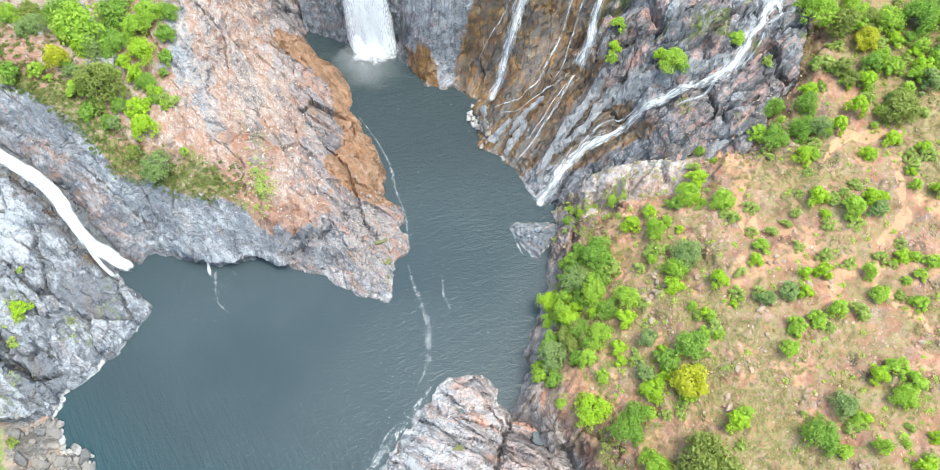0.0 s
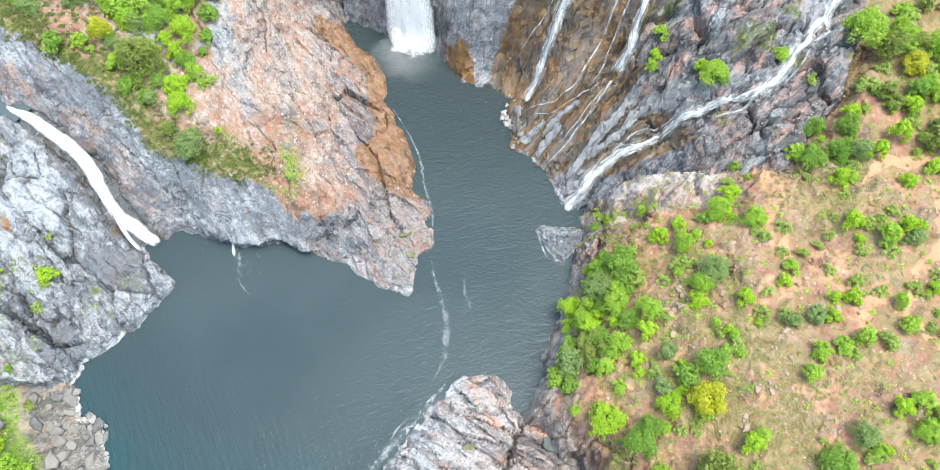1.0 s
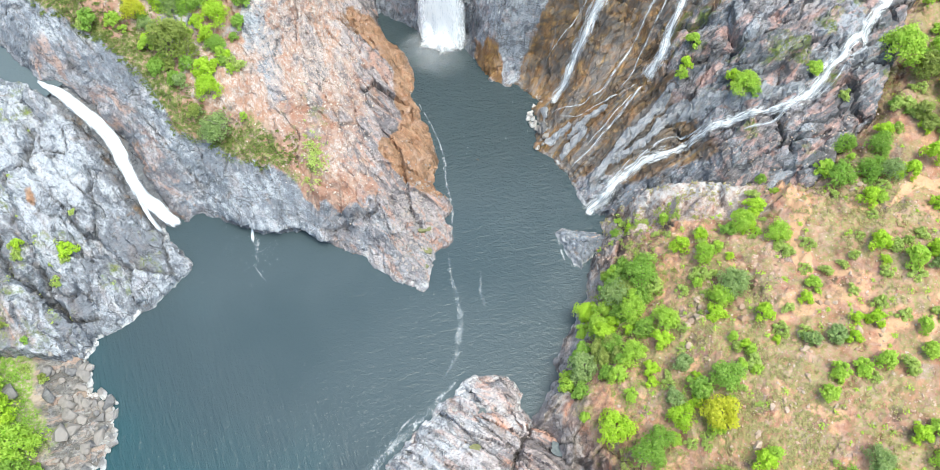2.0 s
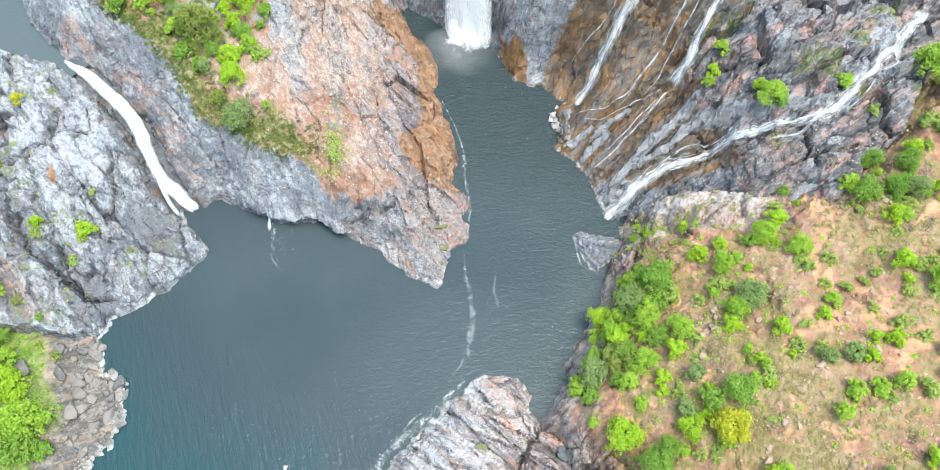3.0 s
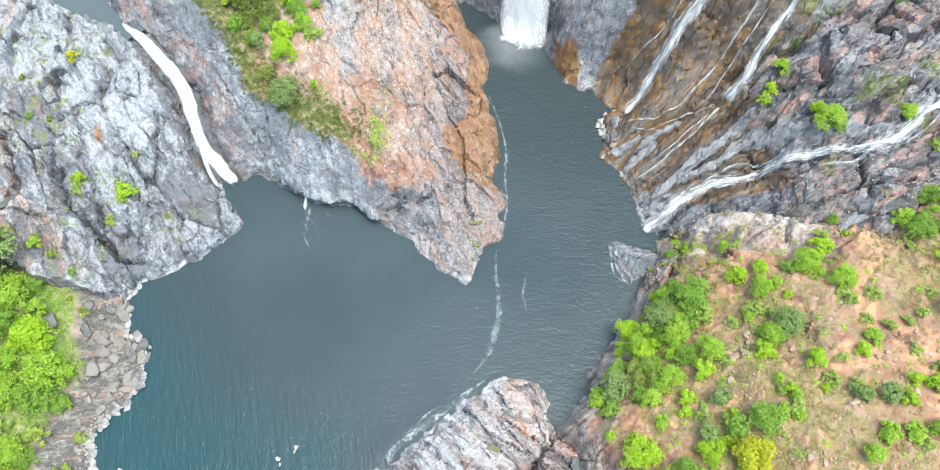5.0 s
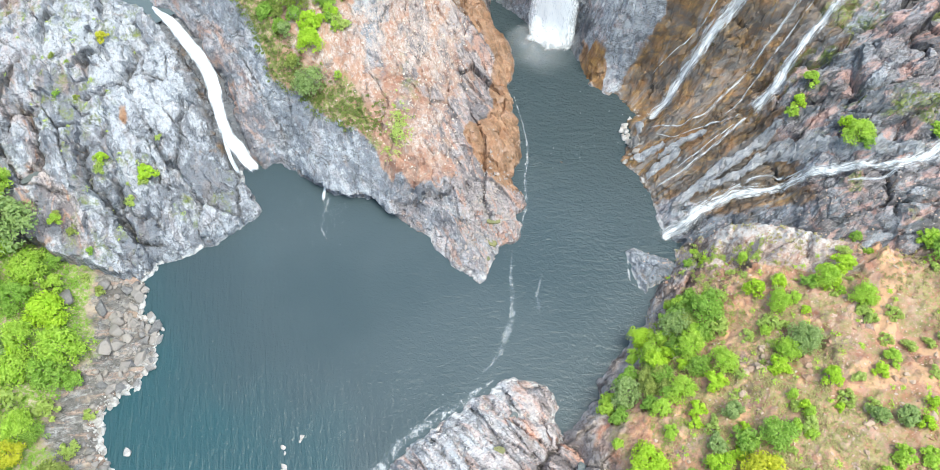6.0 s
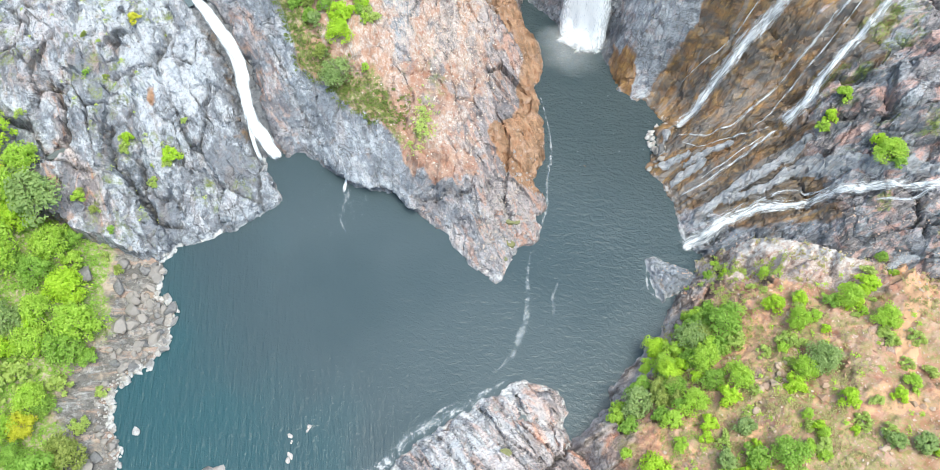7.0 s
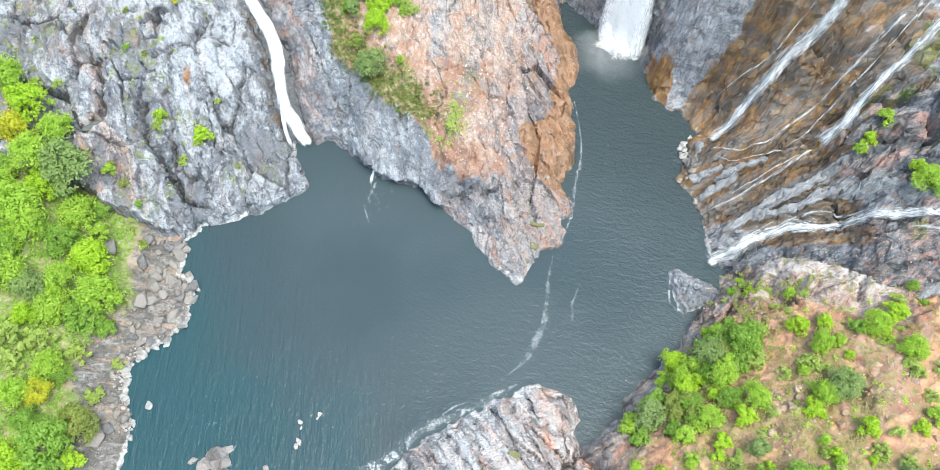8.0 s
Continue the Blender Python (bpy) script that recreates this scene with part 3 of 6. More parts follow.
def mist_material(name, most, thick=0.0):
    """Fine spray with soft edges."""
    n = Nodes(name)
    puff = n.math("ADD", n.math("MULTIPLY", n.noise(n.place(), 0.55, 4, 0.6, 0.5), 0.7), n.math("MULTIPLY", n.noise(n.place(), 2.4, 4, 0.65, 0.5), 0.3))
    v = n.math("ADD", n.attr("body"), n.math("MULTIPLY", n.math("SUBTRACT", puff, 0.5), 1.3))
    return n.finish((0.93, 0.945, 0.955), 0.9, None, Alpha=n.span(v, 0.05, 0.9 - thick, 0.0, most), Specular_IOR_Level=0.1)


def leaf_material(name, a, b, c):
    """Leaves between three greens, varied from plant to plant and from leaf to leaf."""
    n = Nodes(name)
    leaf = n.add("ShaderNodeNewGeometry").outputs["Random Per Island"]
    plant = n.add("ShaderNodeObjectInfo").outputs["Random"]
    col = n.mix(n.span(leaf, 0.1, 0.9), a, b)
    col = n.mix(n.math("MULTIPLY", plant, 0.45), col, c)
    col = n.mix(n.math("MULTIPLY", n.span(n.noise(n.place(), 1.1, 3), 0.45, 0.65), 0.35), col, c)
    d = n.add("ShaderNodeBsdfTranslucent")
    n.link(col, d.inputs["Color"])
    mixed = n.add("ShaderNodeMixShader")
    mixed.inputs[0].default_value = 0.42
    n.finish(col, 0.55, None, Specular_IOR_Level=0.25)
    n.link(n.bsdf.outputs[0], mixed.inputs[1])
    n.link(d.outputs[0], mixed.inputs[2])
    n.link(mixed.outputs[0], n.out.inputs["Surface"])
    return n.mat


def stone_material(name, a, b, c, tide=0.0):
    n = Nodes(name)
    p = n.place()
    rnd = n.add("ShaderNodeObjectInfo").outputs["Random"]
    isle = n.add("ShaderNodeNewGeometry").outputs["Random Per Island"]
    tone = n.math("MULTIPLY", n.math("ADD", rnd, isle), 0.5)
    mid = n.noise(p, 1.4, 6, 0.65, 0.4)
    col = n.mix(n.span(mid, 0.35, 0.65), a, b)
    col = n.mix(n.span(tone, 0.35, 0.75), col, c)
    if tide:
        g = n.add("ShaderNodeSeparateXYZ")
        n.link(n.add("ShaderNodeNewGeometry").outputs["Position"], g.inputs[0])
        low = n.span(n.math("ADD", g.outputs["Z"], n.math("MULTIPLY", n.math("SUBTRACT", mid, 0.5), 1.6)), 0.72, 0.25)
        col = n.mix(n.math("MULTIPLY", low, tide), col, (0.66, 0.65, 0.64))
    return n.finish(col, 0.85, n.bump(n.math("ADD", n.noise(p, 2.6, 8, 0.7), n.math("MULTIPLY", n.planes(p, 1.6), 1.2)), 0.8, 0.28), Specular_IOR_Level=0.3)


GREY_ROCK = land_material("grey_fractured_rock", 118, (0.50, 0.525, 0.57), (0.215, 0.23, 0.26))
HEAD_ROCK = land_material("headland_rock_and_soil", 125, (0.445, 0.47, 0.51), (0.23, 0.25, 0.285), (0.50, 0.37, 0.32), soils=((0.37, 0.195, 0.135), (0.46, 0.32, 0.255), (0.44, 0.255, 0.175)))
CLIFF_ROCK = land_material("streaked_wet_cliff_rock", 30, (0.385, 0.405, 0.44), (0.155, 0.163, 0.18), (0.51, 0.365, 0.335))
HILL_SOIL = land_material("stony_orange_hill_soil", 60, (0.46, 0.40, 0.375), (0.22, 0.165, 0.14), (0.44, 0.235, 0.165), grassy=((0.26, 0.22, 0.09), (0.40, 0.335, 0.17), (0.31, 0.36, 0.105)), soils=((0.41, 0.195, 0.125), (0.51, 0.31, 0.235), (0.51, 0.27, 0.175)))
FRONT_ROCK = land_material("pale_pink_layered_rock", 140, (0.58, 0.59, 0.62), (0.26, 0.27, 0.295), (0.68, 0.49, 0.42))
BANK_SOIL = land_material("grassy_bank_soil", 20, (0.36, 0.345, 0.33), (0.16, 0.15, 0.14), grassy=((0.17, 0.27, 0.045), (0.28, 0.38, 0.08), (0.23, 0.40, 0.05)), soils=((0.34, 0.26, 0.20), (0.48, 0.40, 0.32), (0.42, 0.32, 0.24)))
FAR_LAND = land_material("distant_scrub_land", 10)
WATER = water_material("murky_green_water")
# same water, lightened in colour to stand for reflected sky
UPPER_WATER = water_material("sky_pale_upper_river", 0.4)
WHITE_DENSE = white_water("dense_white_water", 0.95, (0.77, 0.80, 0.83), 1.0, (0.52, 0.58, 0.64))
WHITE_CORE = white_water("broken_white_water", 0.60, (0.85, 0.87, 0.89), 0.95, (0.60, 0.65, 0.70))
WHITE_VEIL = white_water("veil_of_falling_water", 0.50, (0.82, 0.85, 0.89), 0.82, (0.56, 0.61, 0.66))
WHITE_THIN = white_water("thin_white_water", 0.46)
FALL_WHITE = white_water("bright_falling_water", 0.92, (0.98, 0.985, 0.99), 1.0, (0.88, 0.91, 0.95), 0.3)
FALL_FRONT = white_water("torn_falling_water", 0.76, (0.98, 0.985, 0.99), 0.95, (0.90, 0.93, 0.96), 0.3)
FOAM = foam_material("drifting_foam", 0.46, 0.42)
FAINT_FOAM = foam_material("faint_foam", 0.40, 0.30)
SURF_FOAM = foam_material("lapping_surf", 0.38, 0.55)
SPRAY = mist_material("fine_spray", 0.10)
BOIL = mist_material("boiling_white_water", 0.92, 0.2)
CHURN = foam_material("churned_foam", 0.72, 0.8)
LEAVES = {
    "a": leaf_material("vivid_lime_leaves", (0.41, 0.61, 0.045), (0.61, 0.80, 0.10), (0.48, 0.71, 0.055)),
    "b": leaf_material("fresh_green_leaves", (0.38, 0.57, 0.07), (0.57, 0.75, 0.14), (0.45, 0.67, 0.09)),
    "c": leaf_material("deep_green_leaves", (0.26, 0.43, 0.07), (0.42, 0.60, 0.13), (0.31, 0.52, 0.09)),
    "d": leaf_material("grey_green_leaves", (0.29, 0.40, 0.14), (0.42, 0.53, 0.22), (0.34, 0.47, 0.16)),
    "e": leaf_material("olive_leaves", (0.28, 0.35, 0.08), (0.43, 0.49, 0.14), (0.35, 0.42, 0.11)),
    "f": leaf_material("yellow_leaves", (0.60, 0.59, 0.05), (0.80, 0.75, 0.10), (0.59, 0.65, 0.06)),
    "g": leaf_material("pale_shrub_leaves", (0.40, 0.52, 0.13), (0.56, 0.66, 0.21), (0.47, 0.60, 0.15)),
    "i": leaf_material("dark_undergrowth_leaves", (0.15, 0.21, 0.05), (0.26, 0.33, 0.09), (0.24, 0.24, 0.09)),
    "h": leaf_material("dry_grass_blades", (0.36, 0.34, 0.14), (0.52, 0.46, 0.23), (0.42, 0.42, 0.16)),
}
BARK = stone_material("grey_bark", (0.20, 0.15, 0.11), (0.32, 0.27, 0.22), (0.40, 0.36, 0.32))
BOULDER = stone_material("weathered_grey_boulder", (0.15, 0.148, 0.152), (0.25, 0.242, 0.24), (0.36, 0.325, 0.295), 0.75)
ORANGE_STONE = stone_material("orange_sandstone", (0.34, 0.20, 0.13), (0.46, 0.30, 0.21), (0.54, 0.41, 0.32))
ISLET = stone_material("brown_weathered_islet_rock", (0.12, 0.112, 0.11), (0.22, 0.205, 0.20), (0.27, 0.225, 0.205), 0.3)
RED_ROCK = stone_material("red_brown_wet_rock", (0.19, 0.10, 0.075), (0.30, 0.19, 0.15), (0.52, 0.46, 0.43), 0.2)
WOOD = stone_material("dark_wet_wood", (0.05, 0.045, 0.04), (0.10, 0.08, 0.07), (0.08, 0.07, 0.06))

# ---- builders ----
def part(name, bm, material, parent=None, label=""):
    me = bpy.data.meshes.new(name)
    bm.to_mesh(me)
    bm.free()
    me.materials.append(material)
    ob = new(name, me)
    ob.parent = parent
    return tagged(ob, label)


def sheet(name, x, y, z, material, keep=None, masks=None, uv=None, smooth=True):
    """A grid of points as one smooth mesh object."""
    rows, cols = x.shape
    index = np.arange(rows * cols).reshape(rows, cols)
    quads = np.stack([index[:-1, :-1], index[:-1, 1:], index[1:, 1:], index[1:, :-1]], -1).reshape(-1, 4)
    if keep is not None:
        if keep.shape == x.shape:
            keep = keep[:-1, :-1] | keep[:-1, 1:] | keep[1:, 1:] | keep[1:, :-1]
        quads = quads[keep.ravel()]
    used = np.unique(quads)
    lookup = np.zeros(rows * cols, np.int64)
    lookup[used] = np.arange(len(used))
    quads = lookup[quads]
    co = np.stack([x, y, z], -1).reshape(-1, 3)[used]
    me = bpy.data.meshes.new(name)
    me.vertices.add(len(co))
    me.vertices.foreach_set("co", co.ravel())
    me.loops.add(quads.size)
    me.loops.foreach_set("vertex_index", quads.ravel())
    me.polygons.add(len(quads))
    me.polygons.foreach_set("loop_start", np.arange(0, quads.size, 4))
    me.polygons.foreach_set("use_smooth", np.full(len(quads), smooth))
    me.update(calc_edges=True)
    for key, values in (masks or {}).items():
        layer = me.attributes.new(key, "FLOAT", "POINT")
        layer.data.foreach_set("value", np.clip(values, 0, 1).ravel()[used].astype(np.float32))
    if uv is not None:
        layer = me.uv_layers.new(name="flow")
        layer.data.foreach_set("uv", np.stack(uv, -1).reshape(-1, 2)[used][quads.ravel()].ravel().astype(np.float32))
    me.materials.append(material)
    return new(name, me)


CELL = 0.25
GRID_X, GRID_Y = np.arange(-112, 112 + CELL, CELL), np.arange(-100, 100 + CELL, CELL)
BOXES = {
    headland: (-96, 8, -4, 92), left_rock: (-108, -34, -12, 62), left_bank: (-100, -38, -64, 24), falls_cliff: (-8, 104, 0, 88), hill: (11, 100, -64, 60),
    front_rock: (-22, 32, -64, -10), outcrop: (19, 32, -2, 11), stream_bed: (-112, -36, 12, 84),
}
HEIGHTS, HIGHEST, SECOND = {}, np.zeros((len(GRID_Y), len(GRID_X))), np.zeros((len(GRID_Y), len(GRID_X)))
for land, (x0, x1, y0, y1) in BOXES.items():
    cut = (slice(int((y0 + 100) / CELL), int((y1 + 100) / CELL) + 1), slice(int((x0 + 112) / CELL), int((x1 + 112) / CELL) + 1))
    xs, ys = np.meshgrid(GRID_X[cut[1]], GRID_Y[cut[0]])
    zs = land(xs, ys)
    HEIGHTS[land] = (cut, xs, ys, zs)
    SECOND[cut] = np.maximum(SECOND[cut], np.minimum(HIGHEST[cut], zs))
    HIGHEST[cut] = np.maximum(HIGHEST[cut], zs)


def top(x, y):
    """The height of land or pool over each place."""
    x, y = np.atleast_1d(np.asarray(x, float)), np.atleast_1d(np.asarray(y, float))
    u, v = np.clip((x + 112) / CELL, 0, len(GRID_X) - 1.001), np.clip((y + 100) / CELL, 0, len(GRID_Y) - 1.001)
    i, j = u.astype(int), v.astype(int)
    u, v = u - i, v - j
    h = HIGHEST
    return (h[j, i] * (1 - u) + h[j, i + 1] * u) * (1 - v) + (h[j + 1, i] * (1 - u) + h[j + 1, i + 1] * u) * v


def landform(name, land, material, zones, label, category, pieces=None):
    cut, x, y, z = HEIGHTS[land]
    others = np.where(z >= HIGHEST[cut], SECOND[cut], HIGHEST[cut])
    keep = z > others - 1.0
    gx, gy = np.gradient(z, CELL)[::-1]
    slope = np.hypot(gx, gy)
    # small knocks across the face, so that steep rock is rough too
    k = 0.10 * np.clip(slope, 0, 2.0)
    xx = x + k * fbm(x / 0.9 + z / 0.7, y / 0.9 - z / 0.8, 81, 3)
    yy = y + k * fbm(x / 0.9 - z / 0.7, y / 0.9 + z / 0.8, 86, 3)
    if land is headland:
        lip = step(0.8, 1.8, z) * (1 - step(3.0, 7.0, z)) * step(-33, -29, x) * (1 - step(-16, -12, x)) * (y < 22)
        xx, yy = xx - 0.35 * lip, yy - 1.3 * lip
    masks = zones(x, y, z, slope)
    soft = land in (hill, left_bank)
    if pieces is None:
        return tagged(sheet(name, xx, yy, z, material, keep, masks, None, soft), label, category)
    root = new(name)
    keep = keep[:-1, :-1] | keep[:-1, 1:] | keep[1:, 1:] | keep[1:, :-1]
    which = pieces[1](x, y, z, masks)[:-1, :-1]
    for k, (piece, words) in enumerate(pieces[0]):
        tagged(sheet(piece, xx, yy, z, material, keep & (which == k), masks, None, soft), words).parent = root
    return tagged(root, label, category)


def flow(name, line, material, lift=0.2, label="", category="waterfall", cell=0.25, ground=None, across=9, group="", wild=1.0):
    """Running water along a line of (x, y, width), lying on the land."""
    pts = np.array(line, float)
    s = np.concatenate([[0], np.cumsum(np.hypot(*np.diff(pts[:, :2], axis=0).T))])
    v = np.arange(0, s[-1] + cell, cell)
    c = [np.interp(v, s, pts[:, k]) for k in range(3)]
    for _ in range(6):
        for k in (0, 1):
            c[k][1:-1] = (c[k][:-2] + 2 * c[k][1:-1] + c[k][2:]) / 4
    dx, dy = np.gradient(c[0]), np.gradient(c[1])
    length = np.hypot(dx, dy) + 1e-9
    u = np.linspace(-0.5, 0.5, across)
    wide = c[2] * (1 + 0.35 * wild * vnoise(v / 1.7, v * 0, 91))
    sway = 0.25 * wild * c[2] * vnoise(v / 2.3, v * 0 + 5, 92)
    x = c[0][:, None] - (dy / length)[:, None] * (u[None] * wide[:, None] + sway[:, None])
    y = c[1][:, None] + (dx / length)[:, None] * (u[None] * wide[:, None] + sway[:, None])
    z = (ground or top)(x.ravel(), y.ravel()).reshape(x.shape)
    z = np.maximum(z, z.mean(1, keepdims=True) * 0.6 + 0.4 * z)
    for _ in range(2):
        z[1:-1] = np.maximum(z[1:-1], (z[:-2] + 2 * z[1:-1] + z[2:]) / 4)
    z = z + lift * (1 - (2 * u[None]) ** 2 * 0.7) + 0.35 * wild * lift * vnoise(x * 2.1, y * 2.1, 93)
    body = (1 - np.abs(2 * u[None]) ** 2.2) * np.minimum(1, 0.35 + np.minimum(v, s[-1] - v + 0.6) / 2.0)[:, None]
    drop = np.concatenate([[0], np.cumsum(np.hypot(np.diff(v), np.diff(z.mean(1))))])
    uv = (u[None] * wide[:, None] + 0 * x, drop[:, None] + 0 * x)
    ob = sheet(name, x, y, z, material, None, {"body": body}, uv)
    return tagged(ob, label, category, group)


def lump(rng, size, squash=0.7, rings=2, rough=0.28):
    """A broken stone: a ball cut by a dozen random planes."""
    bm = bmesh.new()
    bmesh.ops.create_icosphere(bm, subdivisions=rings, radius=1.0)
    cuts = [(Vector((rng.gauss(0, 1), rng.gauss(0, 1), rng.gauss(0, 0.8))).normalized(), rng.uniform(0.38, 0.8)) for _ in range(13)]
    stretch = (rng.uniform(0.8, 1.35), rng.uniform(0.75, 1.1), squash)
    for v in bm.verts:
        for normal, d in cuts:
            over = v.co.dot(normal) - d
            if over > 0:
                v.co -= normal * over * 0.95
        v.co += v.co.normalized() * rough * 0.25 * noise.noise(v.co * 2.3 + Vector((size * 7, 0, 0)))
        v.co = Vector((v.co.x * stretch[0], v.co.y * stretch[1], v.co.z * stretch[2])) * size
    return bm


def stalk(bm, a, b, ra, rb, sides=6):
    a, b = Vector(a), Vector(b)
    turn = (b - a).to_track_quat("Z", "Y").to_matrix()
    ends = [[bm.verts.new(p + turn @ Vector((r * math.cos(k * math.tau / sides), r * math.sin(k * math.tau / sides), 0))) for k in range(sides)] for p, r in ((a, ra), (b, rb))]
    for k in range(sides):
        bm.faces.new((ends[0][k], ends[0][(k + 1) % sides], ends[1][(k + 1) % sides], ends[1][k]))
    bm.faces.new(ends[1])


def foliage(rng, clumps, leaf, per):
    """Leaves gathered in clumps: a list of (centre, radius)."""
    pos, faces = [], []
    for c, r in clumps:
        for _ in range(per):
            d = Vector((rng.gauss(0, 1), rng.gauss(0, 1), rng.gauss(0, 0.85) + 0.35)).normalized()
            p = c + d * r * (0.55 + 0.5 * rng.random() ** 0.6)
            out = (d + Vector((rng.uniform(-0.8, 0.8), rng.uniform(-0.8, 0.8), rng.uniform(0.0, 0.9)))).normalized()
            side = out.cross(Vector((rng.uniform(-1, 1), rng.uniform(-1, 1), rng.uniform(-1, 1)))).normalized()
            tip = out.cross(side)
            s = leaf * rng.uniform(0.65, 1.35)
            k = len(pos)
            pos += [p - tip * s * 0.6, p + side * s * 0.36 - out * s * 0.1, p + tip * s * 0.7 - out * s * 0.18, p - side * s * 0.36 - out * s * 0.1]
            faces.append((k, k + 1, k + 2, k + 3))
    me = bpy.data.meshes.new("crown")
    me.from_pydata(pos, [], faces)
    return me


def plant(kind, seed, name, tall=1.0, clump_count=26, per=46, leaf=0.16):
    """One tree or bush of crown radius 1: trunk with limbs, and a crown of leaf clumps."""
    rng = random.Random(seed)
    root = new(name)
    clumps = []
    for k in range(clump_count):
        a, h = rng.uniform(0, math.tau), rng.random()
        rad = (0.28 + 0.62 * math.sqrt(rng.random())) * (1.0 - 0.45 * h)
        rad *= 1 + 0.22 * math.sin(3 * a + seed) + 0.12 * math.sin(5 * a + 2 * seed)
        c = Vector((rad * math.cos(a) * 0.86, rad * math.sin(a) * 0.86, tall * (0.45 + 0.75 * h) - 0.25 * rad))
        clumps.append((c, rng.uniform(0.17, 0.34)))
    me = foliage(rng, clumps, leaf, per)
    me.materials.append(LEAVES[kind])
    crown = new("crown", me)
    crown.parent = root
    bm = bmesh.new()
    knee = Vector((rng.uniform(-0.08, 0.08), rng.uniform(-0.08, 0.08), 0.34 * tall))
    stalk(bm, (0, 0, -0.3), knee, 0.085, 0.06)
    for c, r in clumps[::3]:
        half = knee.lerp(c, 0.55) + Vector((0, 0, -0.06))
        stalk(bm, knee, half, 0.045, 0.028, 5)
        stalk(bm, half, c, 0.028, 0.01, 4)
    part("trunk", bm, BARK, root)
    return root

# ---- zones of the ground ----
def head_zones(x, y, z, slope):
    west, east = away(x, y, CHUTE_RIGHT[::-1] + HEAD_WEST[1:]), away(x, y, HEAD_EAST)
    edge = 2.4 + 5.1 * step(14, 24, -x)
    tip = step(-0.6, 1.0, y - np.interp(x, [-20, -16, -12, -9, -6.5, -4], [16.5, 14.2, 12.6, 12.4, 14.8, 19.5]) + 1.2 * fbm(x / 3, y / 3, 117, 3))
    soil = step(edge - 1, edge + 1.5, west) * step(3, 7, east) * tip * (1 - 0.5 * step(-15, -6, x))
    broad = 3.4 + 5.6 * np.exp(-((y - 23.5) / 4.5) ** 2) + 2.5 * step(40, 46, y)
    rust = (1 - step(broad - 0.8, broad + 1.0, east + 1.4 * fbm(x / 4, y / 4, 111, 3))) * step(14.5, 17, y) * (1 - step(50, 54, y))
    grass = step(edge - 0.5, edge + 1.0, west) * (1 - step(edge + 1.5, edge + 5.5, west + 2.5 * vnoise(x / 4, y / 4, 112))) * step(15, 22, -x)
    grass = np.maximum(grass, 0.62 * np.exp(-((x + 15.4) ** 2 / 3.0 + (y - 19.5) ** 2 / 12.0)))
    grass = np.maximum(grass, 0.34 * np.exp(-((x + 16) ** 2 / 30.0 + (y - 26) ** 2 / 60.0)))
    rubble = soil * step(edge + 2, edge + 6, west) * (0.36 + 0.42 * step(-0.3, 0.4, fbm(x / 5, y / 9, 113, 3)))
    _, tone, crack = blocks(x, y, 101, 125, 2.2, 4.2)
    grey = (1 - step(edge - 1, edge + 3, west)) * step(10, 16, -x)
    low = step(-15, -9, x) * (1 - step(14, 18, y))
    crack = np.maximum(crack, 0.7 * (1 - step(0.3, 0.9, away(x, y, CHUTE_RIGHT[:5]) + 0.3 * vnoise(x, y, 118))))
    # shade in the undercut and under the lip at the waterline, painted dark
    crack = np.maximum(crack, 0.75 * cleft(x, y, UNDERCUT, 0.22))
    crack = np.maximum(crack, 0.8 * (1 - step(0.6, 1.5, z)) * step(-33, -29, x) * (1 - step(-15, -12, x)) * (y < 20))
    return {"soil": soil * (1 - 0.35 * step(edge + 6, edge + 9, west)) * (1 - 0.75 * step(0.1, 0.6, fbm(x / 3 + 3, y / 8, 114, 3)) * step(12, 18, west)), "rust": np.maximum(rust, 0.2 * (1 - step(1, 4, away(x, y, CHUTE_RIGHT[:6])))), "even": 0.8 * grey, "grass": grass, "rubble": rubble, "pink": np.maximum(0.15 + 0.75 * np.maximum(step(4, 8, west) * step(-24, -12, x), step(-16, -10, x) * (1 - step(16, 22, y))), 0.9 * (1 - step(2, 7, away(x, y, CHUTE_RIGHT[:6])))), "tone": tone * (1 - 0.5 * grey) + 0.18 * grey + 0.16 * low, "crack": crack * (1 - 0.4 * grey) * (1 - 0.5 * low), "blush": np.maximum(step(3, 8, west) * step(-26, -16, x) * 0.85, 0.5 * step(-18, -12, x) * (1 - step(16, 22, y))) + 0.5 * (1 - step(2, 7, away(x, y, CHUTE_RIGHT[:6]))),
            "tide": 0.4 * (1 - step(0.2, 1.0, z)) * step(-16, -11, x)}


